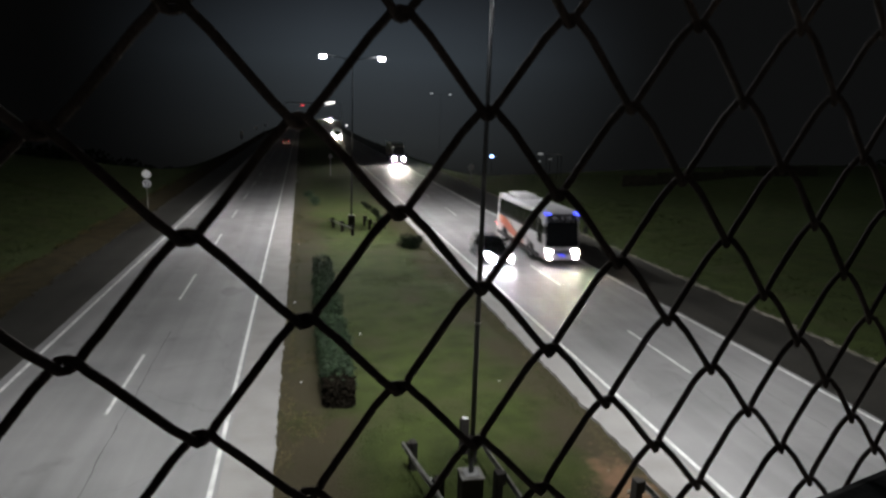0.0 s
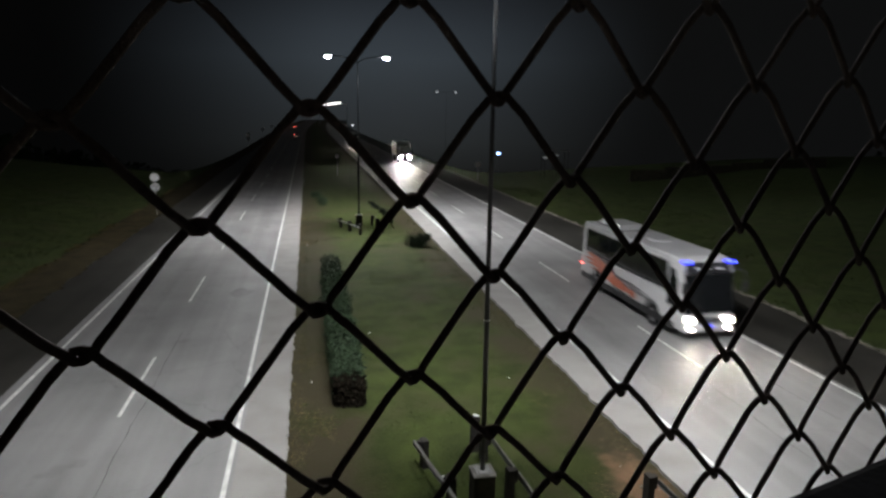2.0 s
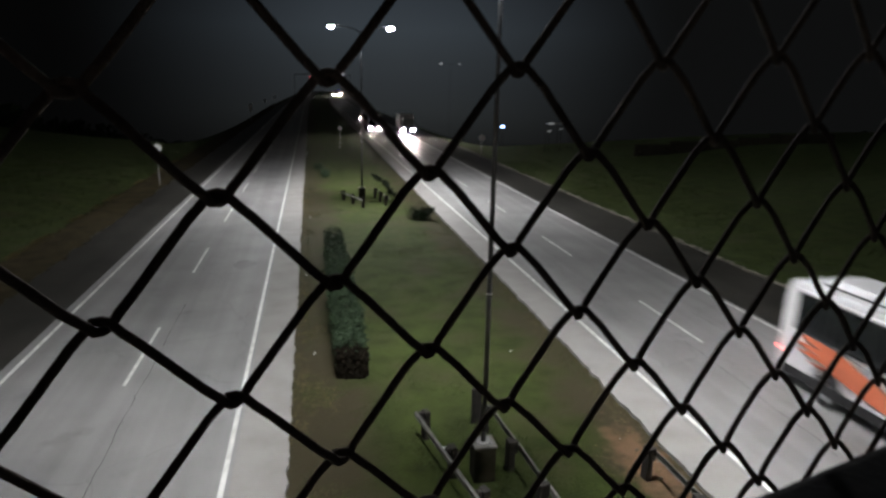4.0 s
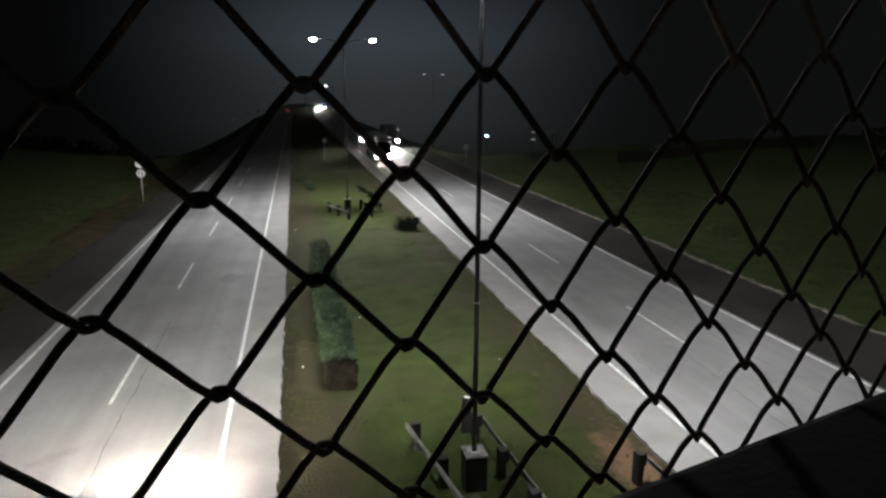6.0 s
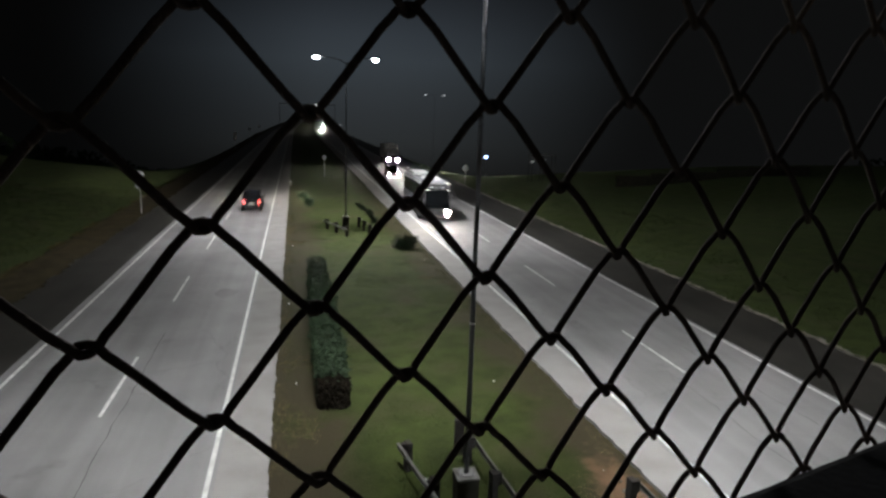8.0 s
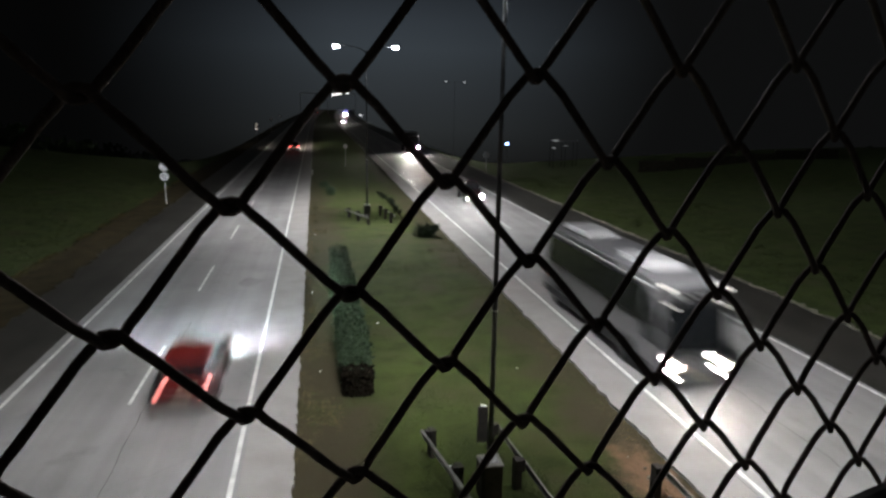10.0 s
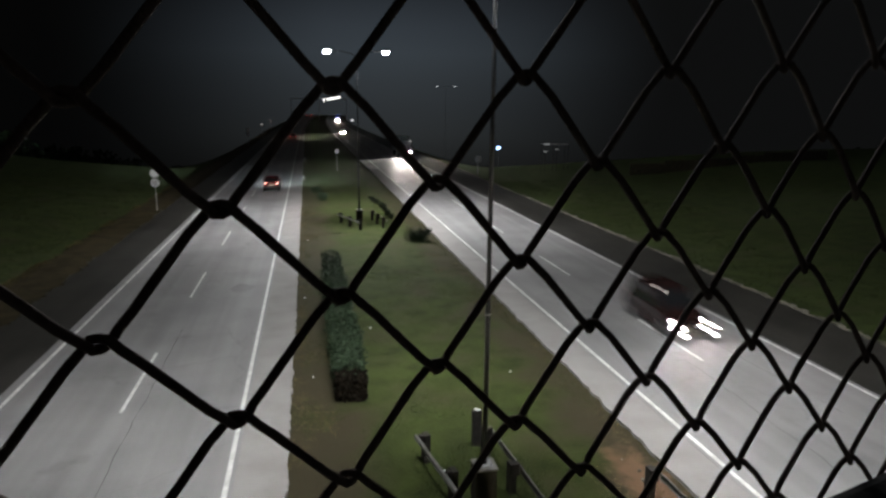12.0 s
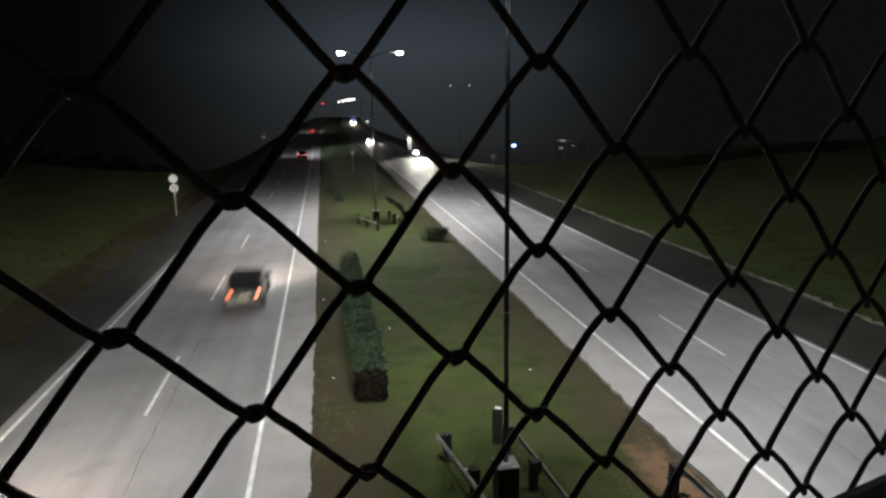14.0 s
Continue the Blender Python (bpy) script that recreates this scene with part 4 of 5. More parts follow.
# ---------------------------------------------------------------- vehicles (they face along +y in their own space)
def wheel(parent, x, y, r, wide, side):
    w = part("wheel", add_disc(bmesh.new(), (0, 0, 0), (1, 0, 0), r * 0.60, wide * 0.7, 20), M_RIM, parent)
    w.location = (x, y, r)
    bm = bmesh.new()
    prof = [(-wide / 2, r * 0.62), (-wide / 2, r * 0.93), (-wide * 0.36, r), (wide * 0.36, r), (wide / 2, r * 0.93), (wide / 2, r * 0.62)]
    rings = [[bm.verts.new((u, q * math.cos(a), q * math.sin(a))) for u, q in prof] for a in (2 * math.pi * k / 28 for k in range(28))]
    for k in range(28):
        for i in range(len(prof)):
            a, b = rings[k], rings[(k + 1) % 28]
            j = (i + 1) % len(prof)
            bm.faces.new((a[i], a[j], b[j], b[i]))
    part("tyre", bm, M_RUBBER, w, smooth=False)
    hub = bmesh.new()
    for k in range(5):
        a = 2 * math.pi * k / 5
        add_box(hub, (0.02, r * 0.5, r * 0.14), (side * wide * 0.36, 0.28 * r * math.cos(a), 0.28 * r * math.sin(a)), 0, Matrix.Rotation(a, 4, "X"))
    part("spokes", hub, M_RIM, w)


def shell(profile, half, tumble_from, tumble, bevel):
    """A body from its side view (y, z), drawn in towards the roof and rounded at the ends."""
    bm = bmesh.new()
    lo, hi = min(p[0] for p in profile), max(p[0] for p in profile)
    top = max(p[1] for p in profile)
    sides = []
    for s in (-1, 1):
        ring = []
        for y, z in profile:
            k = max(0.0, (z - tumble_from) / max(1e-6, top - tumble_from))
            e = max(0.0, 1 - min(y - lo, hi - y) / 0.7)
            ring.append(bm.verts.new((s * (half - tumble * k - 0.11 * e * e * min(1.0, half)), y, z)))
        sides.append(ring)
    n = len(profile)
    for i in range(n):
        j = (i + 1) % n
        bm.faces.new((sides[0][i], sides[0][j], sides[1][j], sides[1][i]))
    bm.faces.new(sides[0][::-1])
    bm.faces.new(sides[1])
    bmesh.ops.recalc_face_normals(bm, faces=bm.faces[:])
    bmesh.ops.bevel(bm, geom=bm.edges[:], offset=bevel, segments=2, affect="EDGES", profile=0.6, clamp_overlap=True)
    return bm


def panel(corners, thick=0.012):
    """A thin pane with the given four corners, its back sunk into the body."""
    c = [Vector(p) for p in corners]
    n = (c[1] - c[0]).cross(c[2] - c[0]).normalized()
    bm = bmesh.new()
    f = [bm.verts.new(p + n * thick) for p in c]
    b = [bm.verts.new(p - n * thick * 2) for p in c]
    k = len(c)
    bm.faces.new(f)
    bm.faces.new(b[::-1])
    for i in range(k):
        bm.faces.new((f[i], b[i], b[(i + 1) % k], f[(i + 1) % k]))
    return bm


def lamp_unit(parent, name, size, centre, mat, tilt, label, rim=0.035, lip=0.045):
    """A lamp: a dark bezel that stands proud all round, with the lit lens set back in it."""
    w, d, h = size
    x, y, z = centre
    bm = bmesh.new()
    for dx, dz, bw, bh in ((0, h / 2 + rim / 2, w + 2 * rim, rim), (0, -h / 2 - rim / 2, w + 2 * rim, rim), (-w / 2 - rim / 2, 0, rim, h), (w / 2 + rim / 2, 0, rim, h)):
        add_box(bm, (bw, d + lip, bh), (x + dx, y + lip / 2, z + dz), 0.008)
    add_box(bm, (w + 2 * rim, 0.05, h + 2 * rim), (x, y - d / 2 - 0.03, z), 0.01)
    if name == "headlight":
        # fine shades that throw the beam ahead
        n = max(2, round(h / (0.014 if mat in (M_HEADAWAY, M_HEADSOFT, M_HEADCOOL) else 0.03)))
        for k in range(1, n):
            add_box(bm, (w, lip, 0.003), (x, y + d / 2 + lip / 2, z - h / 2 + h * k / n), 0)
    bezel = part(name, bm, M_BLACKTRIM, parent, label)
    part("lens", box(size, centre, min(size) * 0.2, Matrix.Rotation(radians(-tilt), 4, "X")), mat, bezel, "glowing lens")


def car(label, paint, head=None, tail=None, suv=False, length=4.3):
    head, tail = head or M_HEAD, tail or M_TAIL
    ob = thing("car")
    tagged(ob, label, "car", "cars on the road")
    h, half = (1.72, 0.90) if suv else (1.46, 0.86)
    q = length / 2
    belt = 0.98 if suv else 0.90
    low = [(-q, 0.42), (-q + 0.02, 0.80), (-q + 0.12, belt), (-q * 0.3, belt + 0.03), (q * 0.42, belt + 0.01), (q - 0.35, belt - 0.16), (q - 0.05, 0.66), (q, 0.45), (q - 0.1, 0.24), (-q + 0.15, 0.24)]
    part("body", shell(low, half, 0.6, 0.05, 0.05), paint, ob, smooth=False)
    rb = -q + (0.18 if suv else 0.32)
    high = [(rb, belt - 0.05), (rb + (0.22 if suv else 0.45), h - 0.06), (rb + (0.5 if suv else 0.85), h), (q * 0.05, h), (q * 0.18, h - 0.05), (q * 0.52, belt - 0.05)]
    part("cabin", shell(high, half - 0.05, belt, 0.17, 0.05), paint, ob)
    # glazing
    wb, wf = rb + 0.05, q * 0.50
    z0, z1 = belt + 0.05, h - 0.10
    k = half - 0.20
    part("rear_window", panel([(-k - 0.05, rb + 0.02, z0), (k + 0.05, rb + 0.02, z0), (k - 0.08, rb + (0.19 if suv else 0.40), z1), (-k + 0.08, rb + (0.19 if suv else 0.40), z1)]), M_GLASS, ob)
    part("windscreen", panel([(k + 0.05, wf - 0.06, z0), (-k - 0.05, wf - 0.06, z0), (-k + 0.08, q * 0.21, z1 + 0.02), (k - 0.08, q * 0.21, z1 + 0.02)]), M_GLASS, ob)
    for s in (-1, 1):
        for a, b, c, d in ((rb + 0.35, -0.35, -0.35, rb + 0.62), (-0.25, q * 0.38, q * 0.14, -0.25)):
            pts = [(s * (half - 0.055), a, z0), (s * (half - 0.055), b, z0), (s * (half - 0.175), c, z1), (s * (half - 0.175), d, z1)]
            part("side_window", panel(pts if s > 0 else pts[::-1]), M_GLASS, ob)
        part("door_mirror", box((0.20, 0.10, 0.13), (s * (half + 0.07), q * 0.36, belt + 0.06), 0.03), paint, ob)
        slim = 0.55 if head is M_HEADSMALL else 1.0
        lamp_unit(ob, "headlight", (0.28, 0.07, 0.11 * slim), (s * (half - 0.24), q - 0.01, 0.70), head, 3, "bright lit headlight")
        lamp_unit(ob, "fog_light", (0.26, 0.06, 0.08 * slim), (s * (half - 0.26), q + 0.03, 0.40), head, 3, "small lit fog light", 0.02, 0.03)
        part("tail_light", box((0.10 if suv else 0.13, 0.06, 0.26 if suv else 0.13), (s * (half - 0.24), -q + 0.0, 0.84), 0.02), tail, ob, "glowing red tail light")
        part("door_handle", box((0.03, 0.16, 0.03), (s * (half + 0.0), -0.25, belt - 0.08), 0.008), M_BLACKTRIM, ob)
        for y in (-q + 0.75, q - 0.80):
            wheel(ob, s * (half - 0.10), y, 0.34 if suv else 0.31, 0.21, s)
    part("front_bumper", box((half * 1.7, 0.14, 0.20), (0, q - 0.03, 0.36), 0.05), M_BLACKTRIM, ob)
    part("rear_bumper", box((half * 1.75, 0.14, 0.24), (0, -q + 0.02, 0.42), 0.05), M_BLACKTRIM, ob)
    # a bright glint at the roof edge, put in as a glowing strip
    if head is M_HEADSMALL:
        part("roof_glint", box((0.16, 0.06, 0.035), (half - 0.28, q * 0.22, h - 0.01), 0.01), M_MARKER, ob, "small glowing white strip for a glint at the roof edge")
    part("grille", box((0.8, 0.05, 0.12), (0, q - 0.02, 0.60), 0.02), M_BLACKTRIM, ob)
    part("plate", box((0.50, 0.02, 0.11), (0, -q - 0.02, 0.66), 0.004), M_PLATE, ob, "pale plain plate")
    part("plate", box((0.50, 0.02, 0.11), (0, q + 0.05, 0.42), 0.004), M_PLATE, ob, "pale plain plate")
    return ob


def ribbon(parent, name, pts, mat, x, s):
    """A painted shape on the side of a coach, 4 mm proud; pts in (y, z)."""
    bm = bmesh.new()
    f = [bm.verts.new((x + s * 0.006, y, z)) for y, z in pts]
    b = [bm.verts.new((x - s * 0.02, y, z)) for y, z in pts]
    n = len(pts)
    bm.faces.new(f)
    for i in range(n):
        bm.faces.new((f[i], b[i], b[(i + 1) % n], f[(i + 1) % n]))
    part(name, bm, mat, parent)


def swoosh(y0, z0, y1, z1, sag, wide0, wide1, n=9):
    up, down = [], []
    for i in range(n):
        t = i / (n - 1)
        y, z = y0 + (y1 - y0) * t, z0 + (z1 - z0) * t - sag * math.sin(math.pi * t)
        w = wide0 + (wide1 - wide0) * t
        w *= math.sin(math.pi * min(1, 0.12 + t * 1.0)) ** 0.5 if t < 0.9 else 0.55
        up.append((y, z + w / 2))
        down.append((y, z - w / 2))
    return up + down[::-1]


def coach(label, markers, graphic, long=10.4, tall=3.42, paint=None, head=None):
    paint = paint or M_WHITEPAINT
    ob = thing("coach")
    tagged(ob, label, "coach", "coaches on the road")
    q, half = long / 2, 1.24
    prof = [(-q, 0.55), (-q, 2.6), (-q + 0.10, tall - 0.25), (-q + 0.35, tall - 0.02), (0, tall), (q - 0.9, tall - 0.02), (q - 0.40, tall - 0.16), (q - 0.18, 2.2), (q - 0.02, 1.25), (q, 0.62), (q - 0.1, 0.42), (-q + 0.15, 0.42)]
    part("body", shell(prof, half, 1.3, 0.10, 0.09), paint, ob, "glossy painted coach body")
    for s in (-1, 1):
        # window band, slanting with the narrowing side
        def sx(z):
            return s * (half - 0.10 * max(0, (z - 1.3) / (tall - 1.3)) + 0.001)
        z0, z1 = 1.92, 2.98
        n = 6
        ys = [-q + 0.75 + (long - 2.2) * i / n for i in range(n + 1)]
        for i in range(n):
            pts = [(sx(z0), ys[i] + 0.02, z0), (sx(z0), ys[i + 1] - 0.02, z0), (sx(z1), ys[i + 1] - 0.02, z1), (sx(z1), ys[i] + 0.02, z1)]
            part("side_window", panel(pts if s > 0 else pts[::-1], 0.016), M_GLASS, ob)
        pts = [(sx(z0), ys[0] - 0.05, z0 - 0.05), (sx(z0), ys[-1] + 0.2, z0 - 0.05), (sx(z1), ys[-1] + 0.05, z1 + 0.05), (sx(z1), ys[0] - 0.05, z1 + 0.05)]
        part("window_band", panel(pts if s > 0 else pts[::-1], 0.008), M_BLACKTRIM, ob)
        pts = [(s * (half - 0.02), q - 1.2, 1.35), (s * (half - 0.06), q - 0.42, 1.35), (s * (half - 0.13), q - 0.62, 2.75), (s * (half - 0.08), q - 1.2, 2.9)]
        part("front_side_window", panel(pts if s > 0 else pts[::-1], 0.014), M_GLASS, ob)
        # black strip that paints the shade along the coach's lower side
        part("skirt_shade", box((0.03, long - 0.9, 0.30), (s * (half - 0.0), -0.05, 0.54), 0.01), M_BLACKTRIM, ob, "black strip for the shade low on the side")
        part("gutter", box((0.06, long - 1.3, 0.08), (s * (half - 0.085), -0.2, tall - 0.26), 0.02), M_WHITEPAINT, ob, "white roof moulding")
        if graphic:
            x = s * half
            ribbon(ob, "graphic", swoosh(-q + 1.8, 1.56, q - 3.9, 0.86, 0.08, 0.66, 0.52, 15), M_ORANGE, x, s)
            ribbon(ob, "graphic", swoosh(-q + 1.1, 1.80, -q + 4.0, 1.28, -0.10, 0.16, 0.44, 13), M_ORANGE, x + s * 0.002, s)
            ribbon(ob, "graphic", swoosh(-q + 0.9, 1.52, -q + 3.6, 1.22, -0.12, 0.10, 0.32, 13), M_ORANGE, x + s * 0.001, s)
            ribbon(ob, "graphic", swoosh(-q + 1.0, 1.30, -q + 3.4, 1.10, -0.12, 0.08, 0.24, 13), M_ORANGE, x + s * 0.0015, s)
            ribbon(ob, "graphic", swoosh(-q + 1.5, 1.08, -q + 3.3, 0.98, -0.08, 0.04, 0.10, 11), M_ORANGE, x, s)
            ribbon(ob, "graphic", swoosh(-q + 1.3, 1.88, -q + 3.6, 1.72, -0.04, 0.03, 0.05, 11), M_GREYGRAPHIC, x + s * 0.004, s)
            ribbon(ob, "graphic", swoosh(-q + 3.6, 1.74, -0.2, 1.22, 0.10, 0.06, 0.04, 13), M_GREYGRAPHIC, x + s * 0.004, s)
            ribbon(ob, "graphic", swoosh(-0.5, 1.30, q - 2.3, 1.10, -0.10, 0.05, 0.05, 13), M_GREYGRAPHIC, x, s)
            ribbon(ob, "graphic", swoosh(0.2, 1.12, q - 2.4, 0.98, -0.06, 0.03, 0.04, 11), M_GREYGRAPHIC, x, s)
        for y in (-q + 2.3, q - 2.3):
            wheel(ob, s * (half - 0.14), y, 0.49, 0.30, s)
            arch = bmesh.new()
            pts = [(s * (half + 0.006), y + 0.60 * math.cos(a), 0.49 + 0.60 * math.sin(a)) for a in (math.pi * i / 12 for i in range(13))]
            add_tube(arch, pts, 0.045, 6)
            part("wheel_arch", arch, M_BLACKTRIM, ob)
        lamp_unit(ob, "headlight", (0.42, 0.08, 0.15), (s * 0.84, q + 0.01, 0.90), head or M_HEAD, 3, "bright lit headlight")
        lamp_unit(ob, "fog_light", (0.18, 0.06, 0.09), (s * 0.84, q + 0.04, 0.54), head or M_HEAD, 3, "small lit fog light", 0.02, 0.05)
        unit = part("marker_light", box((0.40 if markers is M_BLUE else 0.32, 0.14, 0.13 if markers is M_BLUE else 0.04), (s * 0.96, q - 0.34, tall - 0.15), 0.02), markers, ob, "glowing marker light")
        if markers is M_BLUE:
            part("bulb", box((0.30, 0.05, 0.035), (s * 0.96, q - 0.255, tall - 0.14), 0.01), M_BLUECORE, unit, "pale blue bulb strip")
        else:
            part("cabin_lamp", box((0.26, 0.04, 0.03), (s * 0.92, q - 0.17, 2.74), 0.008), markers, ob, "thin lit strip behind the windscreen top")
        part("tail_light", box((0.12, 0.06, 0.42), (s * 0.95, -q - 0.01, 1.0), 0.02), M_TAIL, ob, "glowing red tail light")
        part("side_marker", box((0.03, 0.20, 0.07), (s * (half - 0.05), -q + 0.22, 1.05), 0.01), M_TAIL if graphic else M_TAILDIM, ob, "small red side marker light")
        arm = tube([(s * 1.05, q - 0.30, 2.95), (s * 1.30, q + 0.10, 2.95), (s * 1.34, q + 0.25, 2.6)], 0.025, 8)
        mir = part("mirror_arm", arm, M_BLACKTRIM, ob)
        part("mirror", box((0.22, 0.14, 0.50), (s * 1.34, q + 0.25, 2.32), 0.05), M_BLACKTRIM, mir)
        part("wiper", tube([(s * 0.15, q - 0.02, 1.32), (s * 0.55, q - 0.13, 2.0)], 0.012, 5), M_BLACKTRIM, ob)
    part("windscreen", panel([(1.10, q + 0.0, 1.16), (-1.10, q + 0.0, 1.16), (-1.03, q - 0.235, 2.72), (1.03, q - 0.235, 2.72)], 0.02), M_GLASS, ob)
    part("header_panel", panel([(1.0, q - 0.235, 2.74), (-1.0, q - 0.235, 2.74), (-0.94, q - 0.40, 3.18), (0.94, q - 0.40, 3.18)], 0.02), M_BLACKTRIM, ob)
    for x, w in ((-0.45, 0.34), (0.45, 0.34), (0.0, 0.16)):
        part("print_bar", box((w, 0.012, 0.06), (x, q - 0.275, 2.94), 0, Matrix.Rotation(radians(20), 4, "X")), M_SIGNWHITE, ob)
    grille = part("grille", box((1.0, 0.05, 0.24), (0, q + 0.0, 0.86), 0.02), M_BLACKTRIM, ob)
    for i in range(7):
        part("slat", box((0.05, 0.03, 0.16), (-0.36 + 0.12 * i, q + 0.02, 0.86), 0, Matrix.Rotation(radians(32 if i < 3.5 else -32), 4, "Y")), M_RIM, grille)
    part("bumper", box((2.3, 0.16, 0.26), (0, q - 0.04, 0.50), 0.06), paint, ob)
    part("roof_unit", shell([(-q + 1.0, tall - 0.05), (-q + 1.25, tall + 0.22), (-q + 3.4, tall + 0.24), (-q + 3.9, tall - 0.05)], 0.82, tall, 0.16, 0.07), M_WHITEPAINT, ob, "pale roof air-conditioning unit")
    # the shade beneath the roof unit, put in as a thin black box
    part("unit_shade", box((1.5, 2.7, 0.06), (0, -q + 2.45, tall + 0.01), 0.02), M_BLACKTRIM, ob, "black strip for the shade under the roof unit")
    part("roof_hatch", box((0.8, 0.7, 0.07), (0, 0.9, tall + 0.02), 0.02), M_WHITEPAINT, ob)
    if not graphic:
        part("roof_pod", shell([(q - 4.4, tall - 0.04), (q - 4.1, tall + 0.16), (q - 2.6, tall + 0.18), (q - 2.0, tall - 0.04)], 0.80, tall, 0.14, 0.05), M_WHITEPAINT, ob, "pale rounded roof pod")
    else:
        part("bumper_lamp", box((0.40, 0.05, 0.04), (0, q + 0.07, 0.66), 0.012), M_BLUE, ob, "small blue lamp strip")
    part("rear_window", panel([(-0.9, -q + 0.01, 2.0), (0.9, -q + 0.01, 2.0), (0.85, -q + 0.03, 2.8), (-0.85, -q + 0.03, 2.8)], 0.02), M_GLASS, ob)
    part("plate", box((0.5, 0.02, 0.11), (0, q + 0.06, 0.50), 0.004), M_PLATE, ob, "pale plain plate")
    return ob


def truck(label, long=9.0):
    ob = thing("truck")
    tagged(ob, label, "truck", "trucks on the road")
    q = long / 2
    part("cab", shell([(q - 2.0, 0.6), (q - 2.0, 2.9), (q - 0.45, 2.95), (q - 0.15, 2.2), (q, 1.4), (q, 0.5), (q - 0.6, 0.45)], 1.15, 1.5, 0.08, 0.07), M_TRUCK, ob)
    part("cargo_box", box((2.45, long - 2.3, 2.5), (0, -1.1, 2.35), 0.04), M_TRUCK, ob)
    part("chassis", box((0.9, long - 0.8, 0.25), (0, -0.2, 0.85), 0.02), M_BLACKTRIM, ob)
    part("windscreen", panel([(0.98, q - 0.03, 1.5), (-0.98, q - 0.03, 1.5), (-0.92, q - 0.25, 2.4), (0.92, q - 0.25, 2.4)], 0.02), M_GLASS, ob)
    part("bumper", box((2.3, 0.2, 0.32), (0, q - 0.02, 0.56), 0.05), M_BLACKTRIM, ob)
    part("grille", box((1.3, 0.05, 0.3), (0, q, 1.05), 0.02), M_BLACKTRIM, ob)
    for s in (-1, 1):
        lamp_unit(ob, "headlight", (0.44, 0.10, 0.32), (s * 0.85, q + 0.04, 0.97), M_HEADFAR, 2, "bright lit headlight")
        part("marker_light", box((0.2, 0.08, 0.1), (s * 0.95, q - 0.50, 2.92), 0.02), M_MARKER, ob, "glowing marker light")
        part("mirror", box((0.16, 0.1, 0.4), (s * 1.34, q - 0.2, 2.0), 0.03), M_BLACKTRIM, ob)
        part("tail_light", box((0.3, 0.05, 0.12), (s * 0.9, -q + 0.05 - 0.02, 1.25), 0.02), M_TAIL, ob, "glowing red tail light")
        for y in (q - 1.3, -q + 1.2, -q + 2.4):
            wheel(ob, s * 1.02, y, 0.5, 0.3, s)
    return ob


bus = coach("white coach with orange side graphics and blue front lights", M_BLUE, True, tall=3.36)
second_coach = coach("silver-grey coach with dark windows and white front lights", M_MARKER, False, 11.4, paint=M_SILVER)
far_coach = coach("distant white coach with blue front lights", M_BLUE, False, head=M_HEADFAR)
parked_truck = truck("grey box truck standing at the roadside, headlights on")
overtaking_car = car("black hatchback with bright headlights", M_BLACKCAR, head=M_HEADWHITE, tail=M_TAILDIM)
following_car = car("dark maroon car with bright headlights", M_MAROON, head=M_HEADSMALL, tail=M_TAILDIM, suv=True)
oncoming_car = car("distant dark car with bright headlights", M_GREYCAR, head=M_HEADFAR)
dark_suv = car("black sport utility car with red tail lights", M_BLACKCAR, head=M_HEADAWAY, suv=True)
red_car = car("small red car with cool white headlights", M_REDCAR, head=M_HEADCOOL, tail=M_TAILPINK)
grey_car = car("dark grey car with orange-red tail lights", M_GREYCAR, head=M_HEADSOFT, tail=M_TAILPALE)
leaving_car = car("black hatchback in the outer lane", M_BLACKCAR, head=M_HEADSOFT)
ahead_car = car("distant dark car with red tail lights", M_GREYCAR)
far_ahead_car = car("distant black car with red tail lights", M_BLACKCAR)


def drive(ob, rows, x, way, long):
    """rows of (seconds, y): the nose (way -1) or the tail (way 1); x: lane middle, or rows of (seconds, x)."""
    out = []
    when = sorted({r[0] for r in rows} | {0.5 * k for k in range(29)})
    for t, y in zip(when, np.interp(when, [r[0] for r in rows], [r[1] for r in rows])):
        y = float(y)
        yc = y + long / 2
        lane = x if not hasattr(x, "__len__") else float(np.interp(t, [r[0] for r in x], [r[1] for r in x]))
        slope = (rise(yc + 1) - rise(yc - 1)) / 2
        turn = (bend(yc + 1) - bend(yc - 1)) / 2
        m = pose(lane + bend(yc), yc, rise(yc) + ROAD_Z, 0, 0, -math.degrees(math.atan(turn))) @ pose(0, 0, 0, math.degrees(math.atan(slope)))
        if way < 0:
            m = m @ pose(0, 0, 0, 0, 0, 180)
        out.append((t, m))
    walk(ob, out)


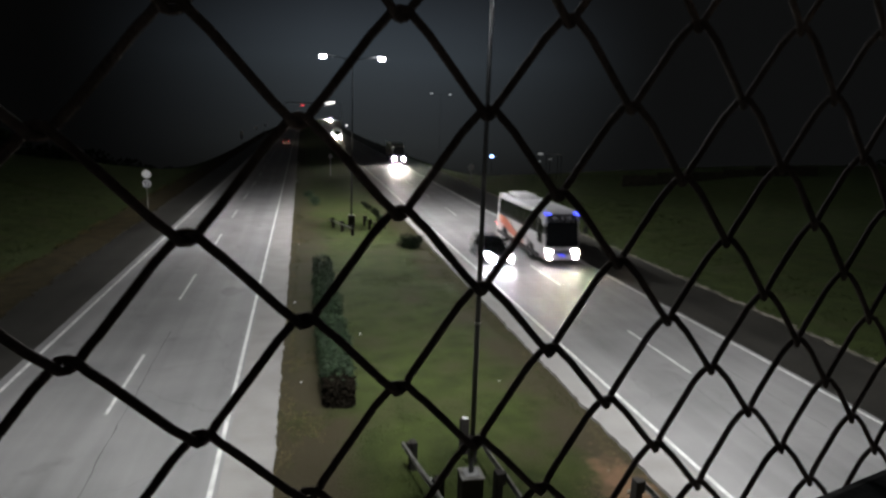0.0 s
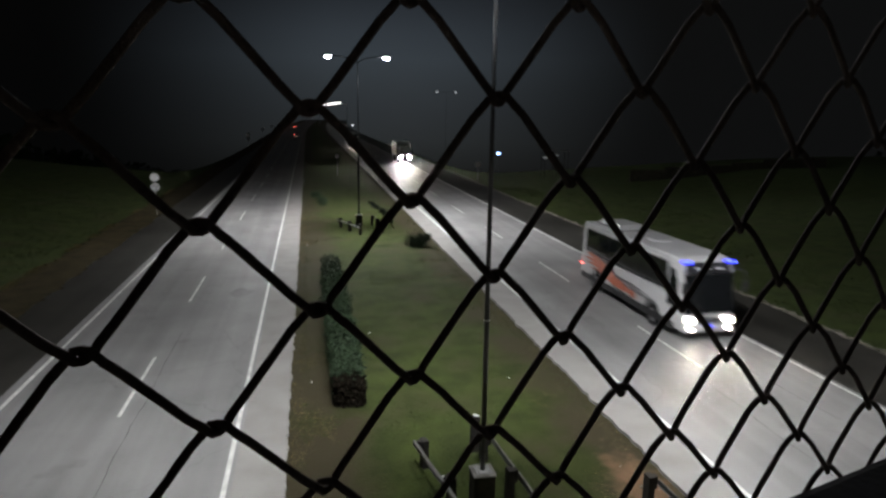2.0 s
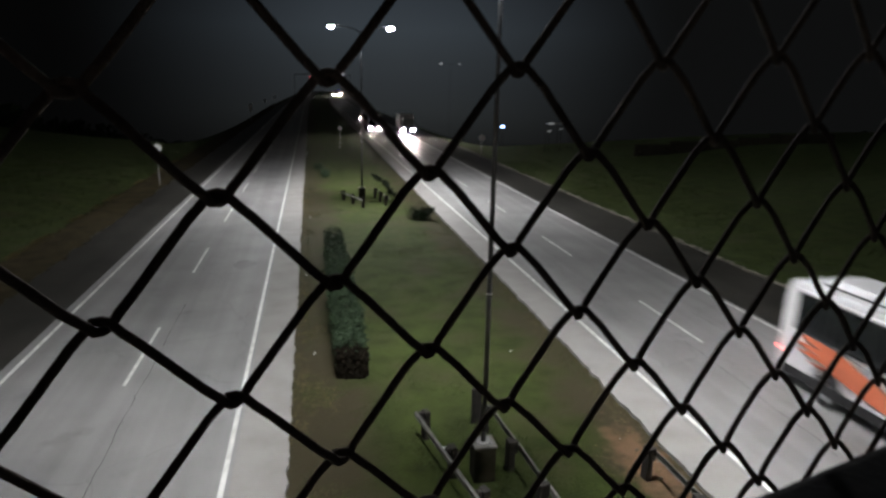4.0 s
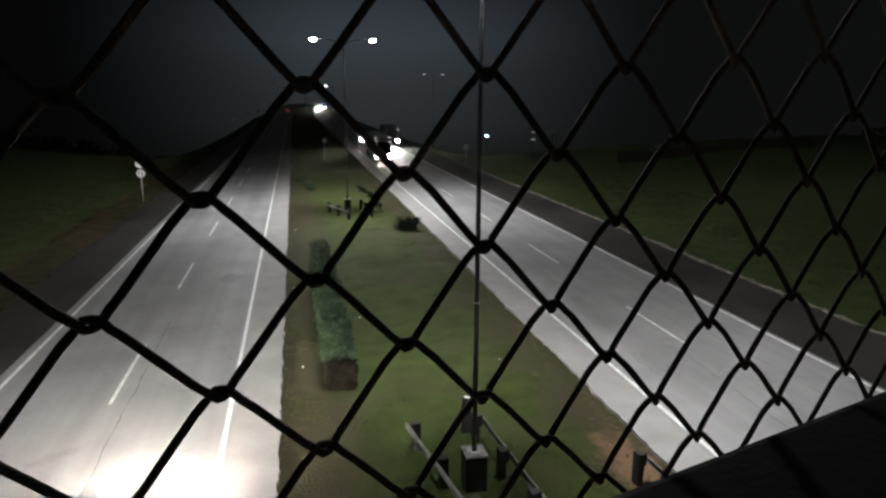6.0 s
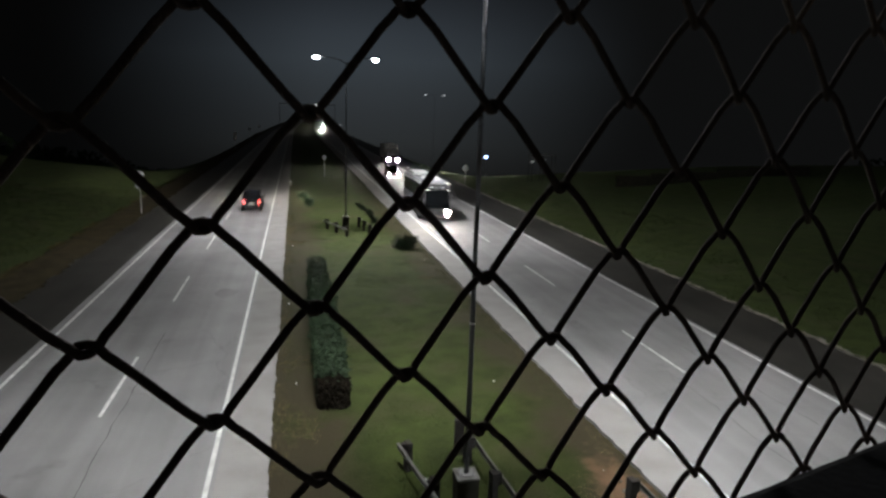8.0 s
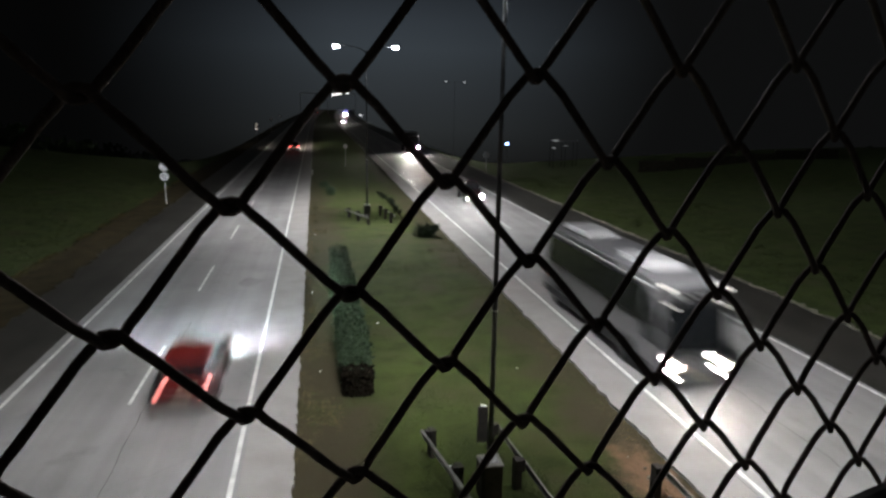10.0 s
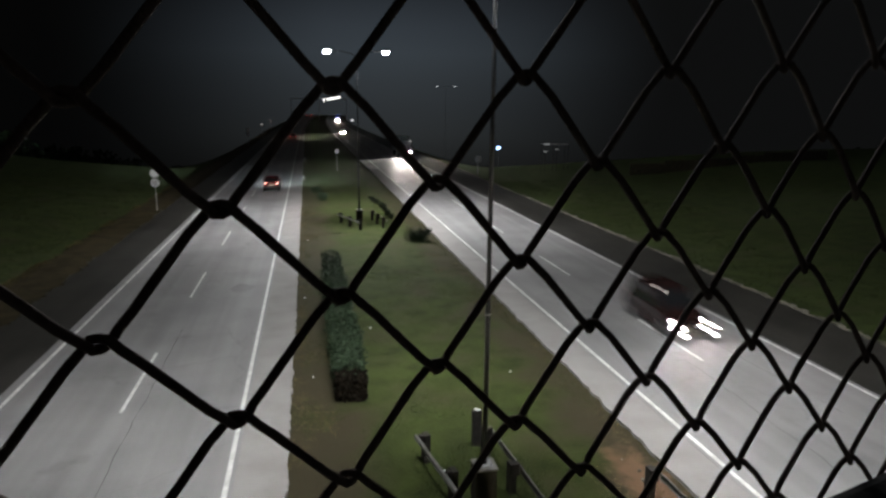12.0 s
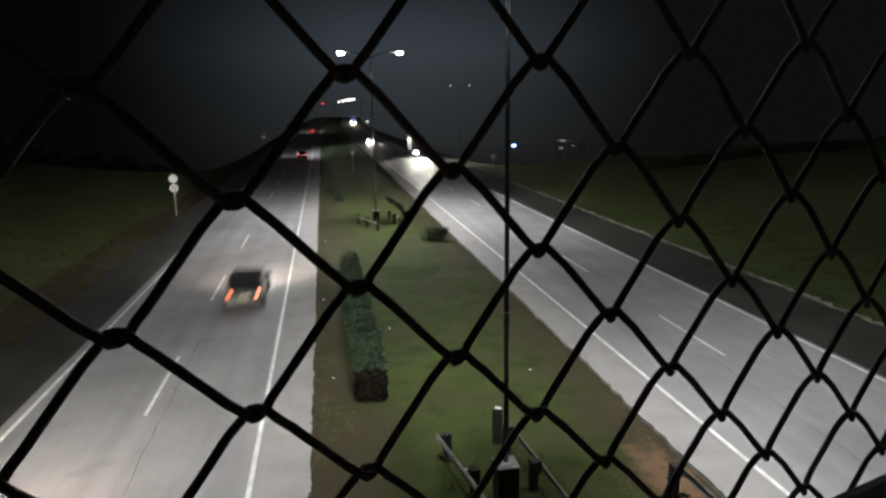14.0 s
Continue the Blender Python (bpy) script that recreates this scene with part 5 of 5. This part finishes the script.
def motions():
    drive(bus, [(0, 38.2), (1.5, 27.0), (2.5, 19.75), (3.0, 15.5), (3.5, 11.5), (4.0, 7.4), (7.0, -17), (14, -78)], 15.7, -1, 10.4)
    drive(overtaking_car, [(0, 38.3), (0.2, 33.3), (0.4, 28.2), (0.5, 25.4), (0.6, 22.4), (0.8, 16.4), (0.9, 13.4), (2, -19), (14, -350)], 11.78, -1, 4.3)
    drive(second_coach, [(0, 226), (2.5, 163), (4.0, 128), (6.5, 83.5), (7.0, 74.6), (7.5, 65.0), (8.5, 46.2), (9.0, 37.0), (11, 0), (14, -56)], 11.8, -1, 11.4)
    drive(following_car, [(0, 270), (4.0, 171), (6.5, 121), (8.5, 87), (9.0, 78), (11.3, 35.6), (11.5, 31.6), (11.7, 28.4), (12.0, 22.7), (12.3, 17.0), (12.4, 15.0), (12.5, 11.7), (14, -17)], [(0, 12.5), (6.5, 13.2), (8.5, 13.9), (11.3, 14.5), (14, 14.9)], -1, 4.3)
    drive(oncoming_car, [(0, 600), (9, 322), (12.5, 217), (14, 172)], 11.9, -1, 4.3)
    drive(far_coach, [(0, 500), (12.5, 400), (14, 388)], 15.7, -1, 10.4)
    drive(parked_truck, [(0, 121), (14, 121)], 17.2, -1, 9.0)
    drive(dark_suv, [(0, -150), (5.0, -18), (6.3, 17.2), (6.5, 22.4), (7.0, 35.0), (7.5, 49.0), (8.0, 62.0), (9.0, 91.0), (12.5, 206), (14, 255)], -3.86, 1, 4.3)
    drive(red_car, [(0, -250), (9.2, -3), (11.5, 60), (12.5, 87), (14, 124)], -3.9, 1, 4.3)
    drive(grey_car, [(0, -376), (12.0, -28), (13.5, 12.8), (13.6, 16.8), (13.8, 24.0), (14, 30.1)], -3.85, 1, 4.3)
    drive(leaving_car, [(0, -386), (12.0, -48), (14, 8.4)], -7.45, 1, 4.3)
    drive(ahead_car, [(0, 187), (1.5, 230), (3.0, 274), (14, 590)], -3.9, 1, 4.3)
    drive(far_ahead_car, [(0, 330), (14, 590)], -7.4, 1, 4.3)


motions()
